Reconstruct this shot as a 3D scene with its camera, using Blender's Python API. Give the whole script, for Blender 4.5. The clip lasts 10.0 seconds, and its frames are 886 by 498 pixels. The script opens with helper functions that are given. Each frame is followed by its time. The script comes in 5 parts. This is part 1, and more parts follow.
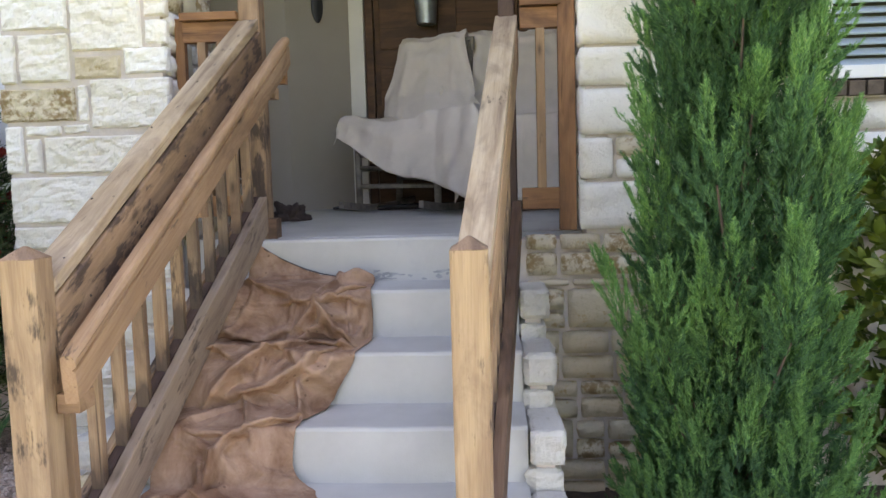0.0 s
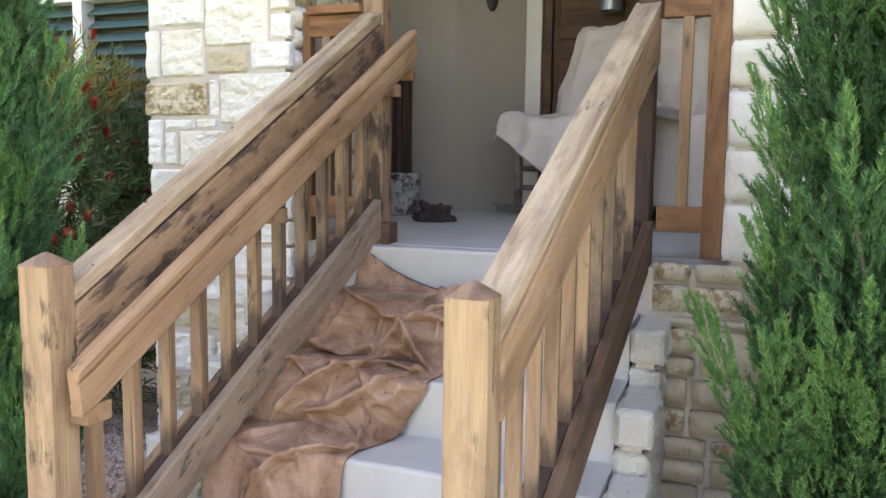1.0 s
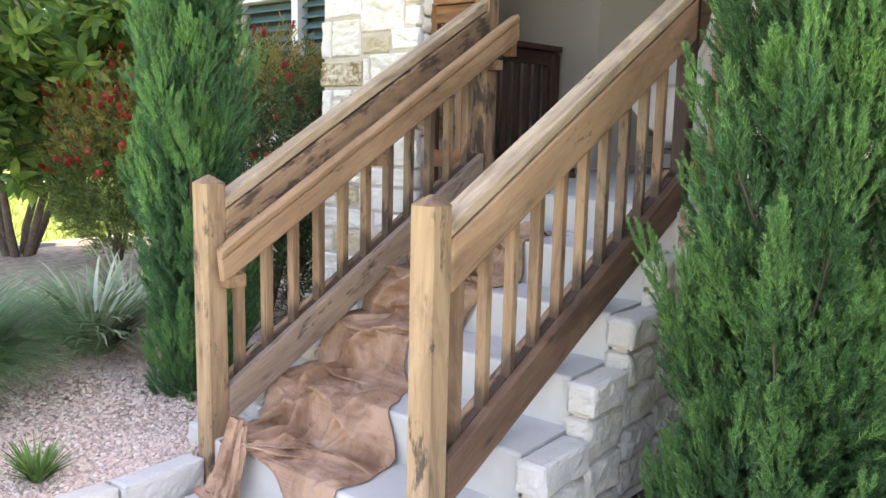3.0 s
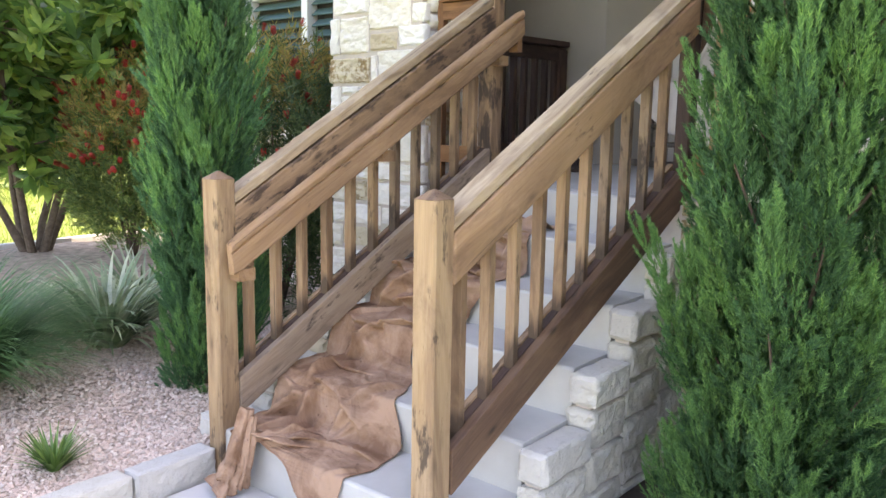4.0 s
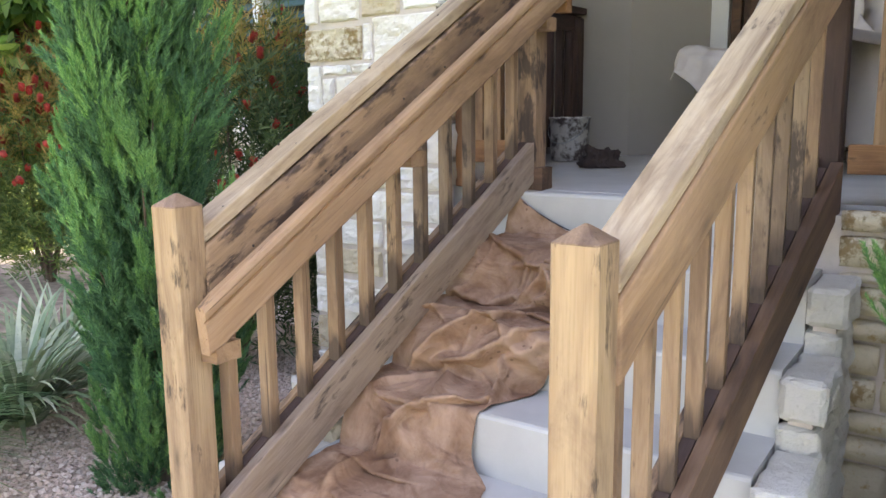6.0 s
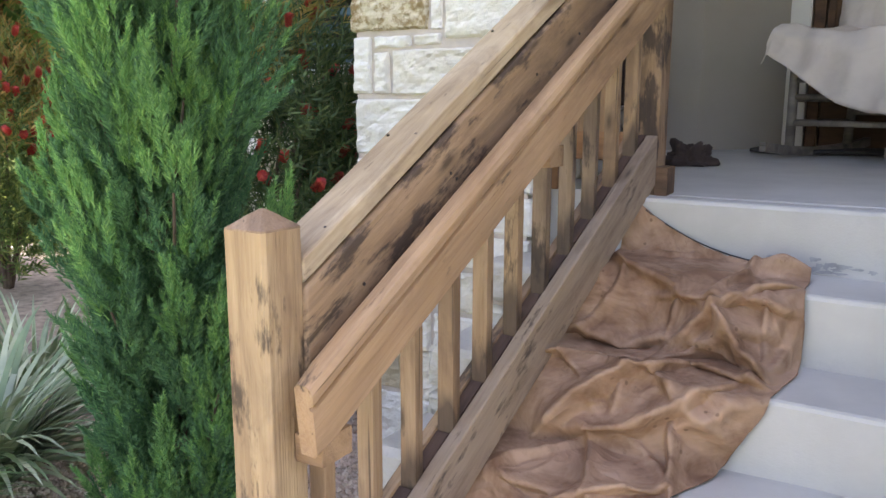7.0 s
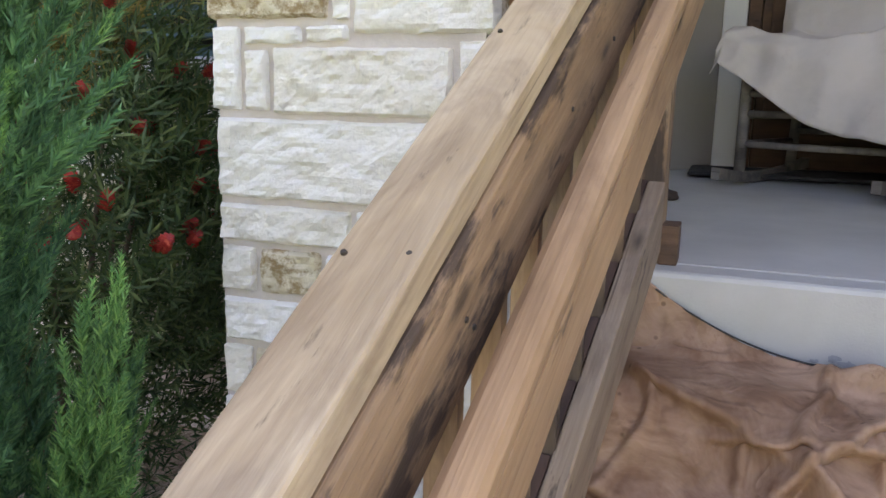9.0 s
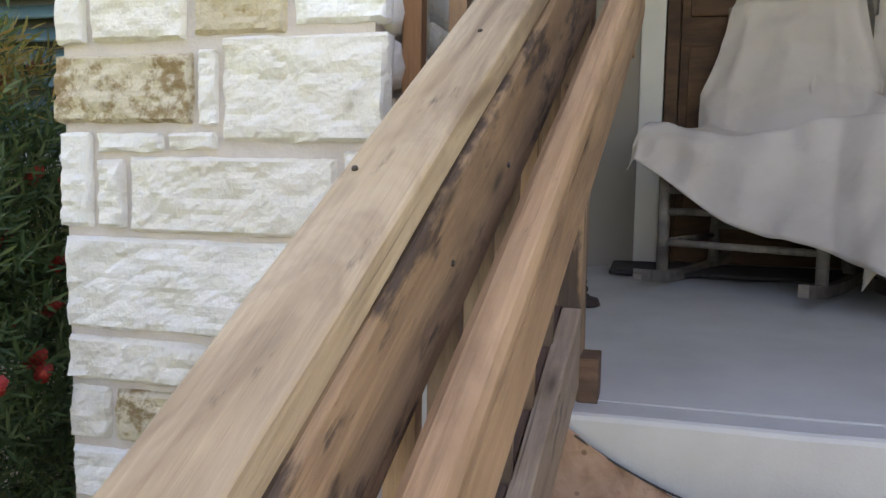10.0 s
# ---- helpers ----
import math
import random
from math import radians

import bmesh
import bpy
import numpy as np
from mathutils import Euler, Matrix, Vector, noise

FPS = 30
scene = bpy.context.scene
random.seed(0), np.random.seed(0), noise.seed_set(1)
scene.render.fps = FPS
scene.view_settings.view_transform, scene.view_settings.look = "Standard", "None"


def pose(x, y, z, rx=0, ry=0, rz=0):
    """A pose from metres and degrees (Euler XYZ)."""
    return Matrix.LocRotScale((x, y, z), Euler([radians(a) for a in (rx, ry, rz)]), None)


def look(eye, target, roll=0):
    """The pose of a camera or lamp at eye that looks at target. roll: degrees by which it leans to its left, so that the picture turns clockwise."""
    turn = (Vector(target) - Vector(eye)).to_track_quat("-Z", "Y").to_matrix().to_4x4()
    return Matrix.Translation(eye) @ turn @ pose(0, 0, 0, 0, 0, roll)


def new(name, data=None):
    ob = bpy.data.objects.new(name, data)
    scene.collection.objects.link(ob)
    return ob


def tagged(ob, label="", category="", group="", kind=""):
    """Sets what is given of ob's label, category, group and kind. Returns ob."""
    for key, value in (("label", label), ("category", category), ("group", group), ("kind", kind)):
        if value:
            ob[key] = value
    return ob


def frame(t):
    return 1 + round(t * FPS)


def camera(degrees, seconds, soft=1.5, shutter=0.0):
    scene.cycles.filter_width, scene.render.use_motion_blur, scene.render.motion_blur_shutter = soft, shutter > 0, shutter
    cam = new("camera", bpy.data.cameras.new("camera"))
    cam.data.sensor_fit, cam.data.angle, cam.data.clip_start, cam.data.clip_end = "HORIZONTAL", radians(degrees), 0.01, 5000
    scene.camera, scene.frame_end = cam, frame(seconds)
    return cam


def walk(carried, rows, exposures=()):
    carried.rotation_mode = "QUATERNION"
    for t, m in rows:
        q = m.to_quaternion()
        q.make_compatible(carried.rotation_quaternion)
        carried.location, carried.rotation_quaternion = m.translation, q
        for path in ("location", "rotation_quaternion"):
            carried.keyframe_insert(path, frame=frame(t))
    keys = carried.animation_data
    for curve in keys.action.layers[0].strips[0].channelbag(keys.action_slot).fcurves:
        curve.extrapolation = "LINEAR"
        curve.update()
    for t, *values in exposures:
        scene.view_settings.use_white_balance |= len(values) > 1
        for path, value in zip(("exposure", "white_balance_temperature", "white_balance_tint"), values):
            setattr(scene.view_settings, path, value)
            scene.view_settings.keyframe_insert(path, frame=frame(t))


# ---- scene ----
cam = camera(58.1, 10.0)
PATH = [
    (0, (0.183, 0.079, 1.357), (0.078, 2.068, 1.173), -1.6),
    (0.5, (0.423, 0.325, 1.408), (0.025, 2.275, 1.212), -0.3),
    (1, (0.627, 0.516, 1.44), (-0.068, 2.379, 1.224), 0.7),
    (1.5, (0.931, 0.489, 1.442), (-0.075, 2.201, 1.201), 1.7),
    (2, (1.207, 0.297, 1.411), (0.101, 1.94, 1.138), 2.2),
    (2.5, (1.49, 0.203, 1.398), (0.296, 1.782, 1.114), 1.6),
    (4, (1.688, 0.148, 1.403), (0.433, 1.675, 1.095), 1.0),
    (4.5, (1.666, 0.192, 1.39), (0.38, 1.691, 1.073), 0.3),
    (5, (1.458, 0.307, 1.34), (0.166, 1.801, 1.02), -0.4),
    (5.2, (1.302, 0.363, 1.349), (0.049, 1.888, 1.029), -0.5),
    (6.3, (0.48, 0.839, 1.405), (-0.625, 2.471, 1.068), -0.6),
    (6.5, (0.32, 0.882, 1.393), (-0.811, 2.497, 1.058), -0.4),
    (7, (-0.038, 1.038, 1.379), (-1.056, 2.722, 1.021), 0.2),
    (7.5, (-0.261, 1.226, 1.366), (-1.245, 2.927, 0.994), 0.7),
    (8, (-0.453, 1.384, 1.373), (-1.404, 3.099, 0.981), 1.1),
    (8.5, (-0.603, 1.523, 1.422), (-1.342, 3.336, 1.012), 2.3),
    (9, (-0.623, 1.689, 1.462), (-1.279, 3.54, 1.081), 1.3),
    (9.5, (-0.602, 1.854, 1.5), (-1.28, 3.705, 1.167), 0.8),
    (10, (-0.626, 1.956, 1.539), (-1.129, 3.882, 1.349), 1.0),
]
walk(cam, [(t, look(eye, target, roll)) for t, eye, target, roll in PATH], exposures=[(0, 2.40, 8250, 25), (0.5, 2.65, 8250, 25), (1.5, 2.62, 8250, 25), (2.2, 2.76, 8250, 25), (4.5, 2.58, 8250, 25), (6.5, 2.72, 8250, 25), (7.2, 2.55, 8250, 25), (8.3, 2.57, 8250, 25), (10, 2.40, 8250, 25)])

# ---------------- light ----------------
world = bpy.data.worlds.new("sky")
scene.world = world
world.use_nodes = True
wn = world.node_tree.nodes
sky = wn.new("ShaderNodeTexSky")
sky.sky_type = "NISHITA"
sky.sun_disc = False
sky.sun_elevation = radians(60)
sky.sun_rotation = radians(31)
sky.air_density, sky.dust_density, sky.ozone_density = 1.0, 1.2, 1.0
wn["Background"].inputs[1].default_value = 0.15
world.node_tree.links.new(sky.outputs[0], wn["Background"].inputs[0])
sun = new("sun", bpy.data.lights.new("sun", "SUN"))
sun.data.energy, sun.data.angle, sun.data.color = 3.6, radians(0.6), (1.0, 0.94, 0.84)
sun.matrix_world = look((4.5, 7.5, 15.15), (0, 0, 0))


# ---------------- materials ----------------
def mat(name, rough=0.7, metal=0.0):
    m = bpy.data.materials.new(name)
    m.use_nodes = True
    b = m.node_tree.nodes["Principled BSDF"]
    b.inputs["Roughness"].default_value, b.inputs["Metallic"].default_value = rough, metal
    return m, m.node_tree.nodes, m.node_tree.links, b


def ramp(n, stops):
    r = n.new("ShaderNodeValToRGB")
    while len(r.color_ramp.elements) < len(stops):
        r.color_ramp.elements.new(0.5)
    for e, (p, c) in zip(r.color_ramp.elements, stops):
        e.position, e.color = p, (*c, 1) if len(c) == 3 else c
    return r


def tex(n, l, kind, vec, **values):
    t = n.new(kind)
    for k, v in values.items():
        t.inputs[k.replace("_", " ")].default_value = v
    if vec:
        l.new(vec, t.inputs["Vector"])
    return t


def coords(n, l, scale=(1, 1, 1), which="Object", shuffle=True):
    c = n.new("ShaderNodeTexCoord")
    mp = n.new("ShaderNodeMapping")
    mp.inputs["Scale"].default_value = scale
    l.new(c.outputs[which], mp.inputs["Vector"])
    if shuffle:
        o = n.new("ShaderNodeObjectInfo")
        k = n.new("ShaderNodeMath")
        k.operation = "MULTIPLY"
        k.inputs[1].default_value = 37.0
        l.new(o.outputs["Random"], k.inputs[0])
        l.new(k.outputs[0], mp.inputs["Location"])
    return mp.outputs[0]


def mixc(n, l, fac, a, b, mode="MIX"):
    x = n.new("ShaderNodeMix")
    x.data_type, x.blend_type = "RGBA", mode
    for s, v in ((0, fac), (6, a), (7, b)):
        if isinstance(v, (tuple, float, int)):
            x.inputs[s].default_value = (*v, 1) if isinstance(v, tuple) else v
        else:
            l.new(v, x.inputs[s])
    return x.outputs[2]


def bump(n, l, b, height, strength, distance=0.01):
    k = n.new("ShaderNodeBump")
    k.inputs["Strength"].default_value, k.inputs["Distance"].default_value = strength, distance
    l.new(height, k.inputs["Height"])
    l.new(k.outputs[0], b.inputs["Normal"])


def wood(name, light, mid, dark, stain=(0.022, 0.014, 0.012), stain_at=0.72, rough=0.72, knots=True, foot=None):
    """Planed or weathered timber; the grain runs along the board's own x."""
    m, n, l, b = mat(name, rough)
    g = tex(n, l, "ShaderNodeTexNoise", coords(n, l, (1.6, 42, 42)), Scale=1.0, Detail=7, Roughness=0.66, Distortion=0.9)
    w = tex(n, l, "ShaderNodeTexNoise", coords(n, l, (1.5, 9, 9)), Scale=1.0, Detail=4, Roughness=0.6, Distortion=1.2)
    big = tex(n, l, "ShaderNodeTexNoise", coords(n, l, (5.2, 12, 12)), Scale=1.0, Detail=4, Roughness=0.6)
    streak = tex(n, l, "ShaderNodeTexNoise", coords(n, l, (14, 90, 90)), Scale=1.0, Detail=6, Roughness=0.78)
    fine = tex(n, l, "ShaderNodeTexNoise", coords(n, l, (7, 210, 210)), Scale=1.0, Detail=3)
    crack = tex(n, l, "ShaderNodeTexNoise", coords(n, l, (0.9, 60, 60)), Scale=1.0, Detail=2, Distortion=0.5)
    c1 = ramp(n, [(0.20, dark), (0.45, mid), (0.74, light)])
    l.new(g.outputs[0], c1.inputs[0])
    c2 = ramp(n, [(0.37, dark), (0.49, mid), (0.62, light)])
    l.new(w.outputs[0], c2.inputs[0])
    col = mixc(n, l, 0.74, c1.outputs[0], c2.outputs[0])
    # sanding patches: paler and greyer areas with soft limits
    patch = tex(n, l, "ShaderNodeTexNoise", coords(n, l, (3.4, 8, 8)), Scale=1.0, Detail=5, Roughness=0.7, Distortion=0.6)
    pr = ramp(n, [(0.36, (0.74, 0.72, 0.73)), (0.50, (1, 1, 1)), (0.66, (1.0, 0.97, 0.90))])
    l.new(patch.outputs[0], pr.inputs[0])
    col = mixc(n, l, 0.85, col, pr.outputs[0], "MULTIPLY")
    mask = n.new("ShaderNodeMath")
    mask.operation = "MULTIPLY_ADD"
    mask.inputs[1].default_value = 0.42
    l.new(streak.outputs[0], mask.inputs[0]), l.new(big.outputs[0], mask.inputs[2])
    r = ramp(n, [(min(0.97, stain_at + 0.17), (0, 0, 0)), (min(1.0, stain_at + 0.26), (0.80, 0.80, 0.80))])
    l.new(mask.outputs[0], r.inputs[0])
    col = mixc(n, l, r.outputs[0], col, stain)
    if foot is not None:
        # old stain left unsanded about the foot
        sep = n.new("ShaderNodeSeparateXYZ")
        l.new(coords(n, l, shuffle=False), sep.inputs[0])
        low = n.new("ShaderNodeMath")
        low.operation = "MULTIPLY_ADD"
        low.inputs[1].default_value = -0.34
        l.new(w.outputs[0], low.inputs[0]), l.new(sep.outputs[0], low.inputs[2])
        add = n.new("ShaderNodeMath")
        add.inputs[1].default_value = 0.17 - foot + 0.5
        l.new(low.outputs[0], add.inputs[0])
        fr = ramp(n, [(0.47, (0.80, 0.80, 0.80)), (0.54, (0, 0, 0))])
        l.new(add.outputs[0], fr.inputs[0])
        col = mixc(n, l, fr.outputs[0], col, (0.035, 0.021, 0.017))
    f = ramp(n, [(0.34, (0.70, 0.67, 0.64)), (0.56, (1, 1, 1))])
    l.new(fine.outputs[0], f.inputs[0])
    col = mixc(n, l, 0.38, col, f.outputs[0], "MULTIPLY")
    cr = ramp(n, [(0.70, (0, 0, 0)), (0.74, (0.75, 0.75, 0.75))])
    l.new(crack.outputs[0], cr.inputs[0])
    col = mixc(n, l, cr.outputs[0], col, tuple(c * 0.18 for c in mid))
    if knots:
        v = tex(n, l, "ShaderNodeTexVoronoi", coords(n, l, (3.6, 11, 11)), Scale=1.0, Randomness=1.0)
        kr = ramp(n, [(0.045, (0.92, 0.92, 0.92)), (0.11, (0.30, 0.30, 0.30)), (0.19, (0, 0, 0))])
        l.new(v.outputs["Distance"], kr.inputs[0])
        col = mixc(n, l, kr.outputs[0], col, tuple(c * 0.25 for c in mid))
    l.new(col, b.inputs["Base Color"])
    add = n.new("ShaderNodeMath")
    add.operation = "ADD"
    l.new(g.outputs[0], add.inputs[0]), l.new(fine.outputs[0], add.inputs[1])
    bump(n, l, b, add.outputs[0], 0.5, 0.004)
    return m


CEDAR = wood("sanded_cedar", (0.43, 0.265, 0.152), (0.335, 0.197, 0.108), (0.22, 0.125, 0.066), stain_at=0.675)
POSTWOOD = wood("post_cedar", (0.46, 0.315, 0.18), (0.375, 0.245, 0.138), (0.27, 0.165, 0.092), stain_at=0.62)
ENDGRAIN = wood("post_end_grain", (0.36, 0.235, 0.15), (0.25, 0.152, 0.094), (0.15, 0.088, 0.055), stain_at=0.70)
CAPWOOD = wood("sanded_cap", (0.52, 0.40, 0.27), (0.42, 0.305, 0.195), (0.25, 0.168, 0.104), stain_at=0.67)
STAINED = wood("half_stripped", (0.37, 0.235, 0.142), (0.28, 0.172, 0.10), (0.165, 0.098, 0.06), (0.018, 0.011, 0.012), stain_at=0.55)
BALUSTER = wood("baluster_cedar", (0.42, 0.275, 0.162), (0.325, 0.20, 0.113), (0.21, 0.122, 0.068), stain_at=0.66, foot=-0.175)
BALUSTER_OLD = wood("baluster_grey", (0.35, 0.245, 0.16), (0.265, 0.177, 0.112), (0.16, 0.103, 0.065), stain_at=0.60, foot=-0.15)
WEATHERED = wood("weathered_board", (0.37, 0.275, 0.205), (0.28, 0.20, 0.146), (0.175, 0.12, 0.086), stain_at=0.66)
OLDSTAIN = wood("old_brown_stain", (0.19, 0.108, 0.064), (0.135, 0.072, 0.042), (0.08, 0.042, 0.026), stain_at=0.72)
REDWOOD = wood("red_brown_stain", (0.34, 0.165, 0.075), (0.25, 0.115, 0.05), (0.15, 0.066, 0.03), stain_at=0.74)
DARKRAIL = wood("dark_stain", (0.085, 0.045, 0.03), (0.06, 0.03, 0.021), (0.035, 0.018, 0.013), stain_at=0.9, knots=False)
GREYWOOD = wood("grey_chair", (0.25, 0.22, 0.19), (0.185, 0.16, 0.137), (0.11, 0.095, 0.08), stain_at=0.8, knots=False)
DOORWOOD = wood("door_oak", (0.15, 0.075, 0.036), (0.105, 0.05, 0.025), (0.06, 0.028, 0.015), stain_at=0.85, knots=False)


def stone_material(name, stops, tan=(0.50, 0.34, 0.13), tan_at=0.60):
    """Split-face limestone: cream blocks, each of its own tint, some with rusty lichen."""
    m, n, l, b = mat(name, 0.92)
    o = n.new("ShaderNodeObjectInfo")
    c = ramp(n, stops)
    l.new(o.outputs["Random"], c.inputs[0])
    v = coords(n, l, (1, 1, 1))
    a = tex(n, l, "ShaderNodeTexNoise", v, Scale=13, Detail=8, Roughness=0.68, Distortion=0.7)
    f = tex(n, l, "ShaderNodeTexNoise", v, Scale=70, Detail=5, Roughness=0.7)
    r = ramp(n, [(0.30, (0.88, 0.86, 0.81)), (0.45, (1, 1, 1))])
    l.new(a.outputs[0], r.inputs[0])
    col = mixc(n, l, 0.9, c.outputs[0], r.outputs[0], "MULTIPLY")
    t = tex(n, l, "ShaderNodeTexNoise", v, Scale=17, Detail=7, Roughness=0.72)
    tr = ramp(n, [(tan_at, (0, 0, 0)), (tan_at + 0.1, (0.8, 0.8, 0.8))])
    l.new(t.outputs[0], tr.inputs[0])
    col = mixc(n, l, tr.outputs[0], col, tan)
    fr = ramp(n, [(0.30, (0.84, 0.835, 0.82)), (0.46, (1, 1, 1))])
    l.new(f.outputs[0], fr.inputs[0])
    col = mixc(n, l, 0.75, col, fr.outputs[0], "MULTIPLY")
    l.new(col, b.inputs["Base Color"])
    add = n.new("ShaderNodeMath")
    add.operation = "MULTIPLY_ADD"
    add.inputs[1].default_value = 2.2
    l.new(a.outputs[0], add.inputs[0]), l.new(f.outputs[0], add.inputs[2])
    bump(n, l, b, add.outputs[0], 0.5, 0.016)
    return m


LIME = stone_material("cream_limestone", [(0.0, (0.86, 0.82, 0.74)), (0.35, (0.90, 0.875, 0.82)), (0.7, (0.83, 0.775, 0.67)), (1.0, (0.88, 0.84, 0.77))], (0.55, 0.46, 0.30), 0.66)
TAN = stone_material("rusty_limestone", [(0.0, (0.70, 0.615, 0.45)), (1.0, (0.66, 0.575, 0.42))], (0.26, 0.145, 0.04), 0.475)
BUFF = stone_material("buff_limestone", [(0.0, (0.60, 0.50, 0.35)), (0.5, (0.66, 0.575, 0.42)), (1.0, (0.55, 0.46, 0.325))], (0.44, 0.27, 0.09), 0.58)
GREYSTONE = stone_material("grey_limestone", [(0.0, (0.60, 0.565, 0.49)), (0.6, (0.68, 0.65, 0.58)), (1.0, (0.58, 0.555, 0.51))], (0.40, 0.35, 0.27), 0.62)


def plain(name, color, rough=0.8, vary=0.12, scale=6.0, fine=60.0, strength=0.3, metal=0.0, spot=None):
    """A surface of one paint with blotches and fine grain."""
    m, n, l, b = mat(name, rough, metal)
    v = coords(n, l)
    a = tex(n, l, "ShaderNodeTexNoise", v, Scale=scale, Detail=5, Roughness=0.6)
    f = tex(n, l, "ShaderNodeTexNoise", v, Scale=fine, Detail=4, Roughness=0.6)
    r = ramp(n, [(0.32, tuple(c * (1 - vary) for c in color)), (0.66, tuple(min(1, c * (1 + vary * 0.6)) for c in color))])
    l.new(a.outputs[0], r.inputs[0])
    col = r.outputs[0]
    if spot:
        s = tex(n, l, "ShaderNodeTexNoise", v, Scale=spot[1], Detail=6, Roughness=0.7)
        sr = ramp(n, [(spot[2], (0, 0, 0)), (spot[2] + 0.12, (spot[3],) * 3)])
        l.new(s.outputs[0], sr.inputs[0])
        col = mixc(n, l, sr.outputs[0], col, spot[0])
    l.new(col, b.inputs["Base Color"])
    bump(n, l, b, f.outputs[0], strength, 0.004)
    return m


MORTAR = plain("mortar", (0.62, 0.545, 0.49), 0.95, 0.15, 8, 130, 0.6)
CONCRETE = plain("fresh_concrete", (0.50, 0.49, 0.46), 0.62, 0.10, 4, 150, 0.25, spot=((0.40, 0.40, 0.40), 7, 0.62, 0.5))
PATHSTONE = plain("pale_paving", (0.62, 0.60, 0.57), 0.8, 0.12, 3, 110, 0.3)
STUCCO = plain("taupe_stucco", (0.345, 0.305, 0.258), 0.9, 0.05, 2.5, 190, 0.35)
TRIM = plain("cream_trim", (0.62, 0.59, 0.53), 0.6, 0.05, 3, 60, 0.1)
WHITE = plain("white_frame", (0.76, 0.76, 0.74), 0.5, 0.05, 3, 60, 0.1)
SHUTTER = plain("green_shutter", (0.075, 0.145, 0.145), 0.5, 0.12, 4, 60, 0.15)
BLIND = plain("pale_blind", (0.36, 0.44, 0.50), 0.5, 0.08, 4, 60, 0.1)
CEILING = plain("porch_ceiling", (0.55, 0.52, 0.47), 0.85, 0.06, 3, 60, 0.1)
ROOF = plain("roof_shingle", (0.13, 0.11, 0.10), 0.9, 0.25, 6, 60, 0.4)
STEEL = plain("galvanised_steel", (0.33, 0.36, 0.38), 0.42, 0.25, 9, 60, 0.15, metal=0.8)
BLACK = plain("black_iron", (0.025, 0.025, 0.027), 0.5, 0.2, 9, 60, 0.1)
MAT_BLACK = plain("door_mat", (0.035, 0.032, 0.030), 0.95, 0.3, 40, 200, 0.6)
NAIL = plain("rusted_nail", (0.035, 0.025, 0.02), 0.6, 0.3, 60, 200, 0.2)
PAIL = plain("paint_spattered_pail", (0.55, 0.53, 0.50), 0.45, 0.1, 9, 60, 0.1, spot=((0.05, 0.025, 0.018), 16, 0.45, 0.95))
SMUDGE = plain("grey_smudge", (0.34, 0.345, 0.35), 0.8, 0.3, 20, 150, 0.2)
RAG = plain("brown_rag", (0.05, 0.033, 0.028), 0.95, 0.3, 12, 160, 0.4)
LEAFMULCH = plain("leaf_litter", (0.36, 0.27, 0.205), 0.97, 0.45, 14, 70, 0.9)
SOIL = plain("mulch", (0.075, 0.055, 0.042), 0.97, 0.4, 18, 120, 0.9)
BARK = plain("bark", (0.13, 0.095, 0.07), 0.95, 0.35, 22, 90, 0.8)


def cloth_material(name, c0, c1, dark, scale, spots=0.0, crease=8.0, depth=0.008):
    m, n, l, b = mat(name, 0.93)
    b.inputs["Specular IOR Level"].default_value = 0.15
    v = coords(n, l)
    a = tex(n, l, "ShaderNodeTexNoise", v, Scale=scale, Detail=5, Roughness=0.65, Distortion=0.5)
    s = tex(n, l, "ShaderNodeTexNoise", v, Scale=scale * 3.3, Detail=6, Roughness=0.72)
    f = tex(n, l, "ShaderNodeTexNoise", v, Scale=420, Detail=2)
    r = ramp(n, [(0.38, c1), (0.60, c0)])
    l.new(a.outputs[0], r.inputs[0])
    sr = ramp(n, [(0.60, (0, 0, 0)), (0.74, (0.55, 0.55, 0.55))])
    l.new(s.outputs[0], sr.inputs[0])
    col = mixc(n, l, sr.outputs[0], r.outputs[0], dark)
    if spots:
        d = tex(n, l, "ShaderNodeTexVoronoi", v, Scale=26, Randomness=1.0)
        dr = ramp(n, [(0.10, (spots,) * 3), (0.17, (0, 0, 0))])
        l.new(d.outputs["Distance"], dr.inputs[0])
        k = tex(n, l, "ShaderNodeTexNoise", v, Scale=4.5, Detail=1)
        kr = ramp(n, [(0.53, (0, 0, 0)), (0.60, (1, 1, 1))])
        l.new(k.outputs[0], kr.inputs[0])
        col = mixc(n, l, mixc(n, l, 1.0, dr.outputs[0], kr.outputs[0], "MULTIPLY"), col, tuple(c * 0.6 for c in dark))
    l.new(col, b.inputs["Base Color"])
    # sharp little creases over the weave
    cr = tex(n, l, "ShaderNodeTexNoise", v, Scale=crease, Detail=2, Roughness=0.5, Distortion=0.9)
    ridge = ramp(n, [(0.40, (0, 0, 0)), (0.49, (0.8, 0.8, 0.8)), (0.51, (1, 1, 1)), (0.62, (0, 0, 0))])
    l.new(cr.outputs[0], ridge.inputs[0])
    both = n.new("ShaderNodeMath")
    both.operation = "MULTIPLY_ADD"
    both.inputs[1].default_value = 0.30
    l.new(f.outputs[0], both.inputs[0]), l.new(ridge.outputs[0], both.inputs[2])
    bump(n, l, b, both.outputs[0], 0.40, depth)
    return m


